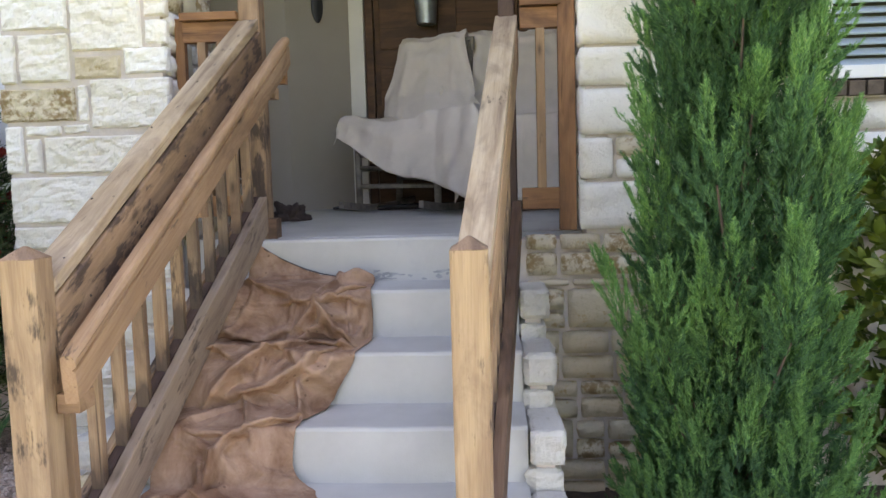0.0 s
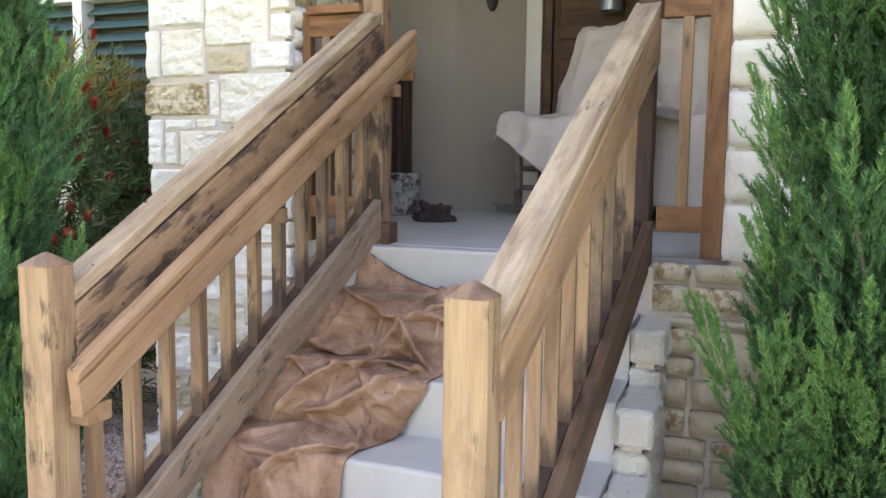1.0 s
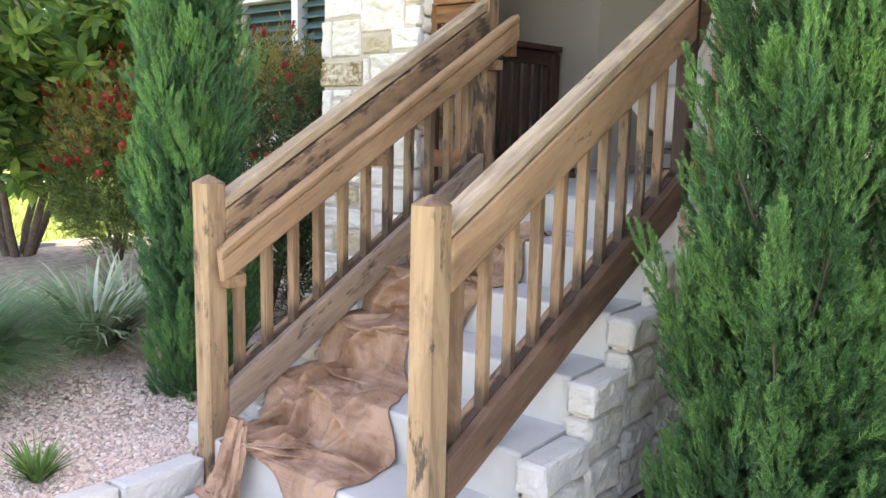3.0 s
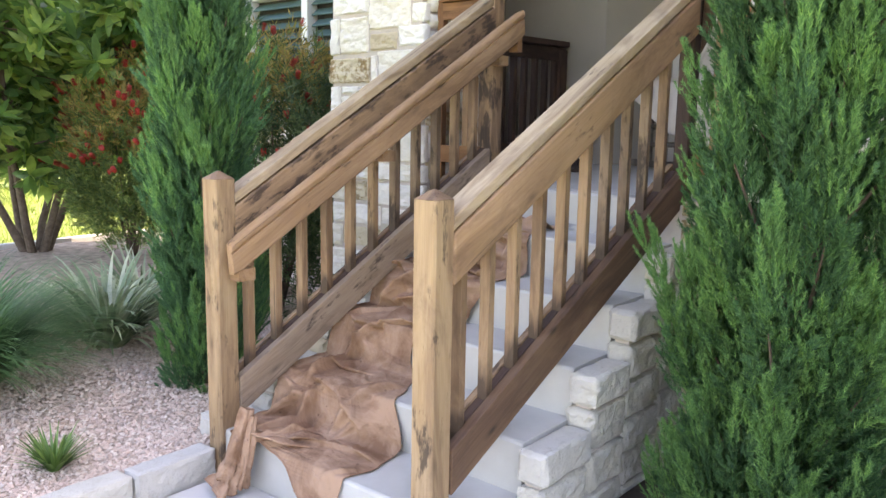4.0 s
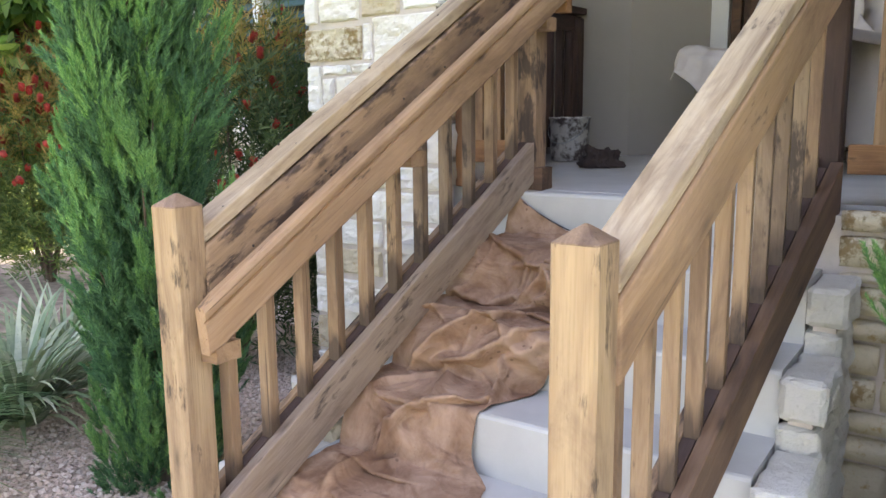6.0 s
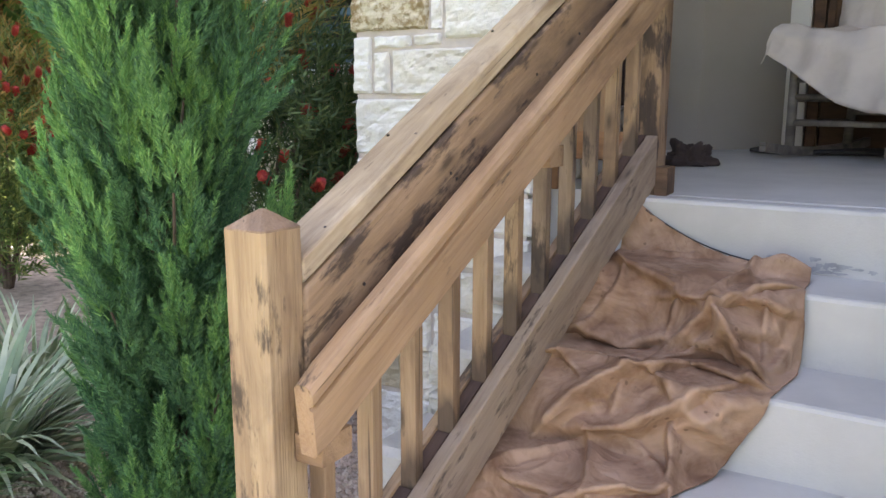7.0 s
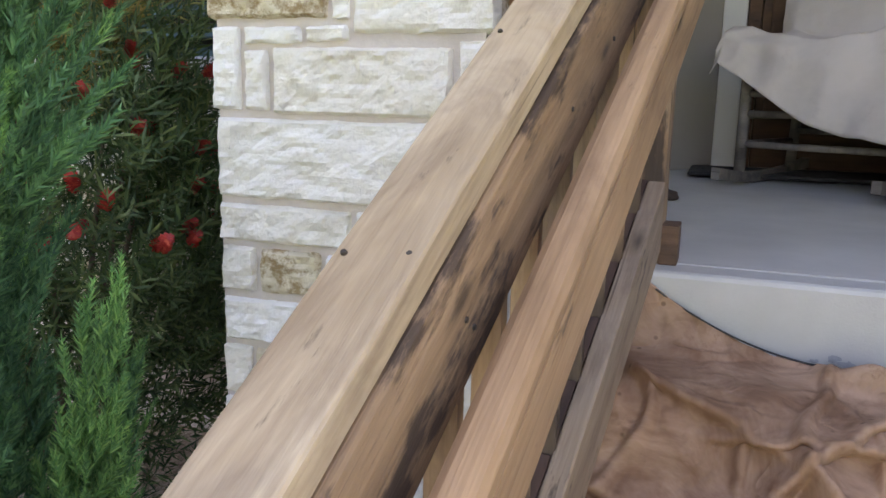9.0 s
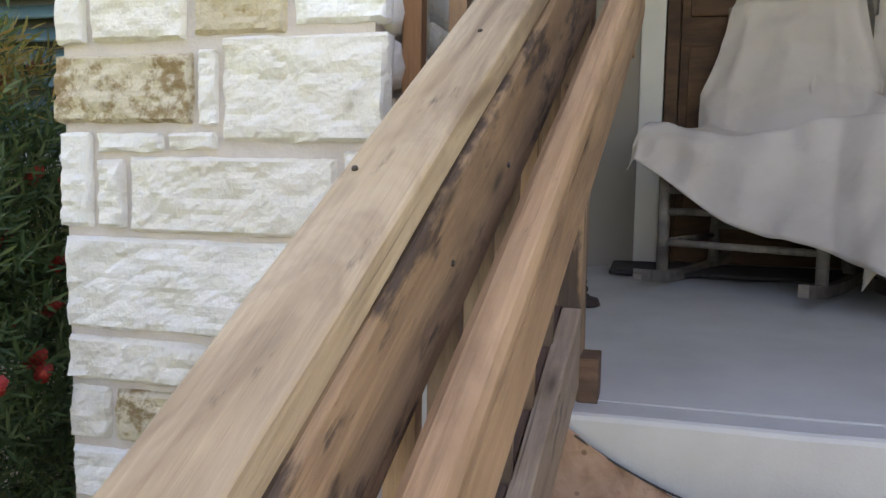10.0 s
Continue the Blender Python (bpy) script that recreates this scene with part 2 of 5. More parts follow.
CANVAS = cloth_material("brown_drop_cloth", (0.44, 0.28, 0.19), (0.235, 0.13, 0.08), (0.095, 0.048, 0.031), 5.0, 0.5)
SHEET = cloth_material("pale_dust_sheet", (0.64, 0.57, 0.515), (0.57, 0.505, 0.455), (0.48, 0.42, 0.375), 3.0, 0.0, 4.0, 0.003)


def leaf_material(name, lo, mid, hi, rough=0.55, through_light=0.25):
    m, n, l, b = mat(name, rough)
    g = n.new("ShaderNodeNewGeometry")
    r = ramp(n, [(0.0, lo), (0.5, mid), (1.0, hi)])
    l.new(g.outputs["Random Per Island"], r.inputs[0])
    v = coords(n, l)
    a = tex(n, l, "ShaderNodeTexNoise", v, Scale=8.0, Detail=3)
    ar = ramp(n, [(0.33, (0.55, 0.60, 0.58)), (0.66, (1.0, 1.0, 0.92))])
    l.new(a.outputs[0], ar.inputs[0])
    col = mixc(n, l, 1.0, r.outputs[0], ar.outputs[0], "MULTIPLY")
    l.new(col, b.inputs["Base Color"])
    t = n.new("ShaderNodeBsdfTranslucent")
    l.new(col, t.inputs["Color"])
    mx = n.new("ShaderNodeMixShader")
    mx.inputs[0].default_value = through_light
    l.new(b.outputs[0], mx.inputs[1]), l.new(t.outputs[0], mx.inputs[2])
    l.new(mx.outputs[0], n["Material Output"].inputs["Surface"])
    return m


JUNIPER = leaf_material("juniper_green", (0.034, 0.112, 0.055), (0.068, 0.195, 0.078), (0.140, 0.315, 0.110))
JUNIPER_TIP = leaf_material("juniper_young_green", (0.082, 0.220, 0.076), (0.145, 0.345, 0.110), (0.270, 0.500, 0.160))
JUNIPER_DEEP = leaf_material("juniper_blue_green", (0.050, 0.160, 0.085), (0.094, 0.262, 0.122), (0.170, 0.378, 0.158))
JUNIPER_DEEP_TIP = leaf_material("juniper_pale_green", (0.106, 0.282, 0.110), (0.178, 0.425, 0.146), (0.315, 0.580, 0.195))
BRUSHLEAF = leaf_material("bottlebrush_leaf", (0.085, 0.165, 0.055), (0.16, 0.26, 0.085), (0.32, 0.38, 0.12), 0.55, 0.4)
# the same leaf darkened: shade against the house put into the colour
BRUSHSHADE = leaf_material("bottlebrush_shaded_leaf", (0.045, 0.095, 0.040), (0.085, 0.155, 0.058), (0.17, 0.22, 0.08))
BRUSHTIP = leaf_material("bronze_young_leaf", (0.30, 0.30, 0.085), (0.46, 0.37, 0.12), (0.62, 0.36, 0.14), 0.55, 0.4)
FLOWER = leaf_material("red_flower", (0.42, 0.028, 0.025), (0.60, 0.05, 0.04), (0.74, 0.11, 0.065))
BROADLEAF = leaf_material("broad_leaf", (0.10, 0.23, 0.075), (0.21, 0.39, 0.115), (0.46, 0.62, 0.17), 0.35, 0.55)
FLAX = leaf_material("variegated_flax", (0.18, 0.28, 0.14), (0.38, 0.46, 0.28), (0.76, 0.77, 0.58), 0.5, 0.2)
BLADE = leaf_material("grass_blade", (0.06, 0.17, 0.06), (0.11, 0.26, 0.09), (0.19, 0.36, 0.13), 0.5, 0.25)
YUCCA = leaf_material("yucca_green", (0.09, 0.19, 0.05), (0.15, 0.29, 0.07), (0.26, 0.40, 0.11), 0.5, 0.15)
YELLOWLEAF = leaf_material("yellow_green_leaf", (0.07, 0.12, 0.02), (0.13, 0.19, 0.03), (0.24, 0.29, 0.05), 0.45, 0.3)
FARLEAF = leaf_material("far_leaf", (0.07, 0.12, 0.035), (0.13, 0.20, 0.05), (0.27, 0.34, 0.10), 0.6, 0.45)
PEBBLE, _n, _l, _b = mat("pink_gravel", 0.9)
_g = _n.new("ShaderNodeNewGeometry")
_r = ramp(_n, [(0.0, (0.46, 0.34, 0.27)), (0.3, (0.72, 0.55, 0.45)), (0.6, (0.62, 0.47, 0.38)), (0.85, (0.80, 0.68, 0.58)), (1.0, (0.38, 0.29, 0.24))])
_l.new(_g.outputs["Random Per Island"], _r.inputs[0])
_l.new(_r.outputs[0], _b.inputs["Base Color"])


def gravel_ground(name, stops, scale):
    m, n, l, b = mat(name, 0.95)
    v = coords(n, l, shuffle=False)
    a = tex(n, l, "ShaderNodeTexVoronoi", v, Scale=scale, Randomness=1.0)
    c = ramp(n, stops)
    sep = n.new("ShaderNodeSeparateColor")
    l.new(a.outputs["Color"], sep.inputs[0])
    l.new(sep.outputs[0], c.inputs[0])
    big = tex(n, l, "ShaderNodeTexNoise", v, Scale=1.3, Detail=4)
    br = ramp(n, [(0.3, (0.75, 0.73, 0.70)), (0.7, (1, 1, 1))])
    l.new(big.outputs[0], br.inputs[0])
    l.new(mixc(n, l, 1.0, c.outputs[0], br.outputs[0], "MULTIPLY"), b.inputs["Base Color"])
    bump(n, l, b, a.outputs["Distance"], 0.9, 0.012)
    return m


GRAVEL = gravel_ground("gravel_bed", [(0.0, (0.38, 0.285, 0.225)), (0.4, (0.62, 0.48, 0.39)), (0.8, (0.72, 0.59, 0.49)), (1.0, (0.45, 0.36, 0.30))], 75)
LAWN = plain("lawn_soil", (0.17, 0.24, 0.055), 0.95, 0.3, 3, 160, 0.9)
TURF = leaf_material("turf_blade", (0.13, 0.20, 0.035), (0.22, 0.31, 0.06), (0.33, 0.40, 0.10), 0.6, 0.35)
GLASS, _n, _l, _b = mat("window_glass", 0.04)
_b.inputs["Transmission Weight"].default_value = 1.0
_b.inputs["IOR"].default_value = 1.45


# ---------------- building helpers ----------------
def part(name, bm, material, parent=None, label="", matrix=None, smooth=False):
    """One mesh object from a bmesh, under its thing or by itself."""
    me = bpy.data.meshes.new(name)
    bm.normal_update()
    bm.to_mesh(me)
    bm.free()
    me.materials.append(material)
    if smooth:
        me.polygons.foreach_set("use_smooth", [True] * len(me.polygons))
    ob = new(name, me)
    if matrix is not None:
        ob.matrix_world = matrix
    if parent is not None:
        ob.parent = parent
        ob.matrix_parent_inverse = parent.matrix_world.inverted()
    if label:
        ob["label"] = label
    return ob


def raw(name, verts, faces, material, parent=None, label="", smooth=False):
    """One mesh object from arrays."""
    me = bpy.data.meshes.new(name)
    me.from_pydata(verts, [], faces)
    me.materials.append(material)
    if smooth:
        me.polygons.foreach_set("use_smooth", [True] * len(me.polygons))
    ob = new(name, me)
    if parent is not None:
        ob.parent = parent
        ob.matrix_parent_inverse = parent.matrix_world.inverted()
    if label:
        ob["label"] = label
    return ob


def thing(name, place, label, category, group="", kind="", turn=0.0):
    e = new(name)
    e.matrix_world = pose(*place, 0, 0, turn)
    e.empty_display_size = 0.05
    return tagged(e, label, category, group, kind)


def box_bm(sx, sy, sz, bevel=0.004, seg=2):
    bm = bmesh.new()
    bmesh.ops.create_cube(bm, size=1.0)
    bmesh.ops.scale(bm, vec=(sx, sy, sz), verts=bm.verts)
    if bevel:
        bmesh.ops.bevel(bm, geom=bm.edges[:], offset=bevel, segments=seg, profile=0.6, affect="EDGES")
    return bm


def block(name, lo, hi, material, parent=None, label="", bevel=0.004, seg=2):
    """An upright block between two corners."""
    c = [(a + b) / 2 for a, b in zip(lo, hi)]
    bm = box_bm(*[abs(b - a) for a, b in zip(lo, hi)], bevel, seg)
    return part(name, bm, material, parent, label, Matrix.Translation(c))


def along(p0, p1, up=(0, 0, 1)):
    """A frame at the middle of p0-p1: x along it, z towards up."""
    p0, p1 = Vector(p0), Vector(p1)
    x = (p1 - p0).normalized()
    y = Vector(up).cross(x).normalized()
    z = x.cross(y)
    m = Matrix((x, y, z)).transposed().to_4x4()
    m.translation = (p0 + p1) / 2
    return m, (p1 - p0).length


def board(name, p0, p1, wide, high, material, parent=None, label="", bevel=0.004, plumb=False, seg=2, wear=0.0):
    """A board from p0 to p1 (its middle line); plumb cuts its ends upright."""
    m, length = along(p0, p1)
    bm = box_bm(length, wide, high, bevel, seg)
    if plumb:
        x = m.to_3x3() @ Vector((1, 0, 0))
        k = x.z / math.hypot(x.x, x.y)
        for v in bm.verts:
            v.co.x += k * v.co.z
    if wear:
        bmesh.ops.subdivide_edges(bm, edges=[e for e in bm.edges if abs((e.verts[0].co - e.verts[1].co).x) > length * 0.7], cuts=14)
        for v in bm.verts:
            q = v.co * 9 + Vector((m.translation.x * 7, m.translation.y * 5, 0))
            v.co.y += wear * noise.noise(q)
            v.co.z += wear * noise.noise(q + Vector((9, 4, 1)))
    return part(name, bm, material, parent, label, m)


def upright(name, x, y, z0, z1, side, material, parent=None, label="", bevel=0.004, turn=0.0, side_y=None):
    """A post or baluster with its grain upright."""
    bm = box_bm(z1 - z0, side, side_y or side, bevel)
    return part(name, bm, material, parent, label, Matrix.Translation((x, y, (z0 + z1) / 2)) @ pose(0, 0, 0, 0, 0, turn) @ pose(0, 0, 0, 0, -90, 0))


# ---------------- ground, steps, porch ----------------
STEP_Y = [1.95, 2.262, 2.575, 2.85, 3.135, 3.405]
RISE = 0.1838
FLOOR = RISE * 6
SLOPE = 0.025


def floor_z(y):
    return FLOOR + SLOPE * (y - 3.405)


def ground_sheet():
    """One sheet to the horizon, finer near the house, with a shallow swell."""
    xs = sorted({-900, -300, -120, -60, -30, *range(-20, 9, 1), 15, 40, 120, 300, 900})
    ys = sorted({-900, -300, -120, -60, -30, *range(-12, 21, 1), 30, 60, 120, 300, 900})
    verts = [(x, y, -0.05 + 0.02 * noise.noise(Vector((x * 0.4, y * 0.4, 0)))) for y in ys for x in xs]
    w = len(xs)
    faces = [(j * w + i, j * w + i + 1, (j + 1) * w + i + 1, (j + 1) * w + i) for j in range(len(ys) - 1) for i in range(w - 1)]
    return tagged(raw("ground", verts, faces, LAWN, smooth=True), "sunlit green lawn spreading round the house", "ground", kind="structure")


ground_sheet()


def bed(name, outline, z, material, label):
    """A raised bed with an uneven top."""
    bm = bmesh.new()
    face = bm.faces.new([bm.verts.new((x, y, z)) for x, y in outline])
    bmesh.ops.triangulate(bm, faces=[face])
    for _ in range(5):
        bmesh.ops.subdivide_edges(bm, edges=[e for e in bm.edges if e.calc_length() > 0.35], cuts=1)
        bmesh.ops.triangulate(bm, faces=bm.faces[:])
    for v in bm.verts:
        v.co.z += 0.025 * noise.noise(v.co * 2.1)
    rim = [e for e in bm.edges if e.is_boundary]
    low = bmesh.ops.extrude_edge_only(bm, edges=rim)["geom"]
    for v in low:
        if isinstance(v, bmesh.types.BMVert):
            v.co.z = -0.1
    bmesh.ops.recalc_face_normals(bm, faces=bm.faces)
    return tagged(part(name, bm, material, smooth=True), label, "ground", kind="structure")


bed("gravel_bed", [(-1.03, 3.9), (-1.01, 1.9), (-0.99, 1.25), (-0.97, -1.5), (-3.2, -1.5), (-5.2, 0.5), (-6.8, 3.2), (-6.6, 4.9), (-4.4, 5.0), (-1.9, 4.6)],
    0.085, GRAVEL, "pinkish crushed gravel bed beside the steps")
bed("leaf_mulch", [(-3.0, 4.4), (-3.3, 2.9), (-4.6, 1.5), (-6.5, 2.6), (-6.7, 3.3), (-6.5, 4.8), (-4.4, 4.9)], 0.10, LEAFMULCH, "brown leaf litter and gravel under the shrubs")
bed("mulch_bed", [(0.42, 2.25), (0.42, 3.5), (4.5, 4.2), (4.5, 1.6), (2.0, 1.5), (1.0, 1.75)], 0.03, SOIL, "dark mulch under the juniper")
tagged(block("path", (-0.90, -0.9, -0.12), (3.6, 1.95, 0.0), PATHSTONE, bevel=0.01), "pale concrete path at the foot of the steps", "path", kind="structure")


def rough_stone(name, sx, sy, sz, material, parent, place, cell=0.03, rough=0.012, turn=0.0, seed=0, front_only=False):
    """A split-face block: gridded faces, knocked-off edges, uneven front."""
    cuts = lambda s: max(2, min(44, round(s / cell)))
    bm = bmesh.new()
    nx, nz, ny = cuts(sx), cuts(sz), (2 if front_only else cuts(sy))
    def sheet(n1, n2, f):
        g = [[bm.verts.new(f(i / n1, j / n2)) for i in range(n1 + 1)] for j in range(n2 + 1)]
        for j in range(n2):
            for i in range(n1):
                bm.faces.new((g[j][i], g[j][i + 1], g[j + 1][i + 1], g[j + 1][i]))
    a, b, c = sx / 2, sy / 2, sz / 2
    sheet(nx, nz, lambda u, v: (-a + u * sx, -b, -c + v * sz))
    sheet(nx, ny, lambda u, v: (-a + u * sx, -b + v * sy, c))
    sheet(nx, ny, lambda u, v: (-a + u * sx, b - v * sy, -c))
    sheet(ny, nz, lambda u, v: (a, -b + u * sy, -c + v * sz))
    sheet(ny, nz, lambda u, v: (-a, b - u * sy, -c + v * sz))
    if not front_only:
        sheet(nx, nz, lambda u, v: (a - u * sx, b, -c + v * sz))
    bmesh.ops.remove_doubles(bm, verts=bm.verts, dist=1e-5)
    o = Vector((seed * 3.17, seed * 1.31, seed * 0.77))
    k = min(0.012, sx * 0.10, sz * 0.12)
    for v in bm.verts:
        p = v.co.copy()
        ex, ez, ey = 1 - abs(p.x) / a, 1 - abs(p.z) / c, 1 - abs(p.y) / b
        n1 = noise.fractal(p * 8 + o, 1.0, 2.1, 4)
        n2 = noise.fractal(Vector((p.x * 20, p.y * 26, p.z * 30)) + o, 1.0, 2.0, 3)
        if p.y < -b * 0.98:
            edge = max(0, 1 - min(ex * a, ez * c) / k)
            ledge = abs(noise.noise(Vector((p.x * 9, 0, p.z * 17)) + o)) + 0.35 * abs(noise.noise(Vector((p.x * 31, 0, p.z * 43)) + o))
            v.co.y += edge * edge * k * 0.75 - rough * (0.7 * n1 + 0.6 * n2 + 1.9 * max(0.0, min(0.26, ledge - 0.10)))
        near = sum(e < 0.02 for e in (ex, ez, ey))
        if near >= 2:
            v.co.x -= math.copysign(0.005 + 0.006 * n1, p.x) if ex < 0.02 else 0
            v.co.z -= math.copysign(0.005 + 0.006 * n2, p.z) if ez < 0.02 else 0
        if not front_only and p.y > -b * 0.98:
            v.co += Vector((math.copysign(1, p.x) * (ex < 0.02), 0, math.copysign(1, p.z) * (ez < 0.02) * 0.4)) * rough * (1.5 * n1 + 0.8 * n2)
    return part(name, bm, material, parent, "", Matrix.Translation(place) @ pose(0, 0, 0, 0, 0, turn), cell > 0.02)


# concrete flight: one solid, worn arrises
def flight():
    bm = bmesh.new()
    prof = [(1.95, -0.05)]
    for i, y in enumerate(STEP_Y):
        z = RISE * (i + 1)
        prof += [(y, z - 0.012), (y + 0.004, z - 0.004), (y + 0.012, z)]
        if i < 5:
            prof.append((STEP_Y[i + 1], z))
    prof += [(3.5, FLOOR), (3.5, -0.05)]
    n = 40
    rows = []
    for i in range(n + 1):
        x = -0.955 + 1.262 * i / n
        rows.append([bm.verts.new((x, y + 0.004 * noise.noise(Vector((x * 6, y * 3, z * 9))), z + 0.003 * noise.noise(Vector((x * 5, y * 7, z)))))
                     for y, z in prof])
    m = len(prof)
    for a, b in zip(rows, rows[1:]):
        for j in range(m):
            bm.faces.new((a[j], b[j], b[(j + 1) % m], a[(j + 1) % m]))
    bm.faces.new(rows[0]), bm.faces.new(rows[-1][::-1])
    bmesh.ops.recalc_face_normals(bm, faces=bm.faces)
    return tagged(part("steps", bm, CONCRETE), "flight of six pale grey concrete steps", "steps", kind="structure")


flight()


def porch_floor():
    bm = bmesh.new()
    pts = [(-1.9, 3.5), (0.75, 3.5), (3.2, 3.6), (3.2, 5.62), (-1.9, 5.62)]
    top = [bm.verts.new((x, y, floor_z(y))) for x, y in pts]
    low = [bm.verts.new((x, y, 0.6)) for x, y in pts]
    bm.faces.new(top), bm.faces.new(low[::-1])
    for i in range(5):
        j = (i + 1) % 5
        bm.faces.new((top[j], top[i], low[i], low[j]))
    bmesh.ops.recalc_face_normals(bm, faces=bm.faces)
    return tagged(part("porch_floor", bm, CONCRETE), "smooth pale grey concrete porch floor", "floor", kind="structure")


porch_floor()

# ---------------- stone pillars and walls ----------------
pillar_left = tagged(block("pillar_left", (-1.815, 3.381, -0.05), (-1.135, 3.98, 3.3), MORTAR, bevel=0.0), "cream limestone porch pillar with pinkish mortar", "pillar", kind="structure")
LEFT_STONES = [
    (-1.81, -1.524, 2.002, 2.14), (-1.515, -1.212, 1.909, 2.14), (-1.203, -1.104, 2.042, 2.14), (-1.203, -1.108, 1.93, 2.032),
    (-1.828, -1.756, 1.785, 1.99), (-1.745, -1.525, 1.787, 1.99), (-1.51, -1.308, 1.797, 1.894), (-1.296, -1.108, 1.812, 1.922),
    (-1.838, -1.51, 1.626, 1.768), (-1.50, -1.457, 1.621, 1.775), (-1.447, -1.106, 1.59, 1.798),
    (-1.828, -1.747, 1.412, 1.612), (-1.737, -1.580, 1.568, 1.612), (-1.570, -1.458, 1.573, 1.612), (-1.735, -1.669, 1.412, 1.558),
    (-1.659, -1.205, 1.405, 1.565), (-1.194, -1.108, 1.43, 1.58), (-1.822, -1.11, 1.198, 1.398), (-1.82, -1.452, 1.088, 1.186)]
LOW_STONES = [
    (-1.442, -1.108, 1.088, 1.186), (-1.818, -1.716, 0.958, 1.078), (-1.706, -1.532, 0.962, 1.078), (-1.522, -1.11, 0.95, 1.078),
    (-1.815, -1.425, 0.83, 0.946), (-1.415, -1.11, 0.82, 0.94), (-1.82, -1.735, 0.685, 0.82), (-1.725, -1.425, 0.70, 0.815), (-1.415, -1.11, 0.66, 0.81),
    (-1.82, -1.50, 0.50, 0.675), (-1.49, -1.11, 0.52, 0.65), (-1.82, -1.62, 0.33, 0.49), (-1.61, -1.11, 0.31, 0.50),
    (-1.82, -1.38, 0.06, 0.32), (-1.37, -1.11, 0.06, 0.30)]
for k, (x0, x1, z0, z1) in enumerate(LEFT_STONES + LOW_STONES):
    material = TAN if k in (8, 21) else BUFF if k in (6, 26, 30) else LIME
    rough_stone("stone", x1 - x0, 0.05, z1 - z0, material, pillar_left, ((x0 + x1) / 2, 3.393, (z0 + z1) / 2), 0.011, 0.012, seed=k, front_only=True)


def courses(parent, u0, u1, z0, z1, put, seed, lo=0.09, hi=0.20, wmin=0.12, wmax=0.38, mats=(LIME, LIME, LIME, BUFF, LIME, TAN), cell=0.05, rough=0.008, deep=0.05):
    """Random ashlar over a stretch; put(u, z) gives a stone's middle and its turn."""
    rnd = random.Random(seed)
    z = z0
    k = seed * 100
    while z < z1 - 0.04:
        h = min(rnd.uniform(lo, hi), z1 - z)
        u = u0
        while u < u1 - 0.03:
            w = rnd.uniform(wmin, wmax)
            if u1 - u - w < 0.08:
                w = u1 - u
            place, turn = put(u + w / 2, z + h / 2)
            if h > 0.15 and rnd.random() < 0.3:
                f = rnd.uniform(0.4, 0.6) * h
                for zz, hh in ((z + f / 2, f), (z + (h + f) / 2, h - f)):
                    pl, _ = put(u + w / 2, zz)
                    rough_stone("stone", w - 0.012, deep, hh - 0.012, rnd.choice(mats), parent, pl, cell, rough, turn, k, True)
                    k += 1
            else:
                rough_stone("stone", w - 0.012, deep, h - 0.012, rnd.choice(mats), parent, place, cell, rough, turn, k, True)
            k += 1
            u += w
        z += h


courses(pillar_left, -1.82, -1.108, 2.15, 3.3, lambda u, z: ((u, 3.393, z), 0), 3, cell=0.08)
courses(pillar_left, 3.41, 3.98, 1.10, 3.3, lambda u, z: ((-1.137, u, z), 90), 4, cell=0.04)
courses(pillar_left, 3.40, 3.98, 0.1, 3.3, lambda u, z: ((-1.80, 7.38 - u, z), -90), 5, cell=0.06)

pillar_right = tagged(block("pillar_right", (0.60, 3.36, -0.05), (1.18, 3.95, 3.3), MORTAR, bevel=0.0), "cream limestone porch pillar behind the juniper", "pillar", kind="structure")
courses(pillar_right, 0.565, 1.20, 1.115, 3.3, lambda u, z: ((u, 3.353, z), 0), 6, 0.14, 0.22, 0.11, 0.3, (LIME, LIME, LIME, LIME, LIME, LIME, TAN), 0.025, 0.012)
courses(pillar_right, 3.36, 3.95, 1.115, 3.3, lambda u, z: ((0.60, 7.31 - u, z), -90), 7, cell=0.05)

wall_base = tagged(block("wall_base", (0.25, 3.36, -0.05), (3.2, 3.6, 1.085), MORTAR, bevel=0.0), "buff limestone wall below the porch", "wall", kind="structure")
courses(wall_base, 0.345, 0.66, 0.93, 1.115, lambda u, z: ((u, 3.353, z), 0), 41, 0.18, 0.185, 0.13, 0.17, (BUFF, LIME, TAN), 0.03, 0.010)
courses(wall_base, 0.66, 1.5, 0.93, 1.115, lambda u, z: ((u, 3.353, z), 0), 43, 0.18, 0.185, 0.13, 0.22, (LIME, BUFF, TAN), 0.035, 0.010)
courses(wall_base, 0.345, 1.5, 0.0, 0.925, lambda u, z: ((u, 3.353, z), 0), 42, 0.09, 0.20, 0.12, 0.26, (BUFF, BUFF, TAN, BUFF), 0.035, 0.012)


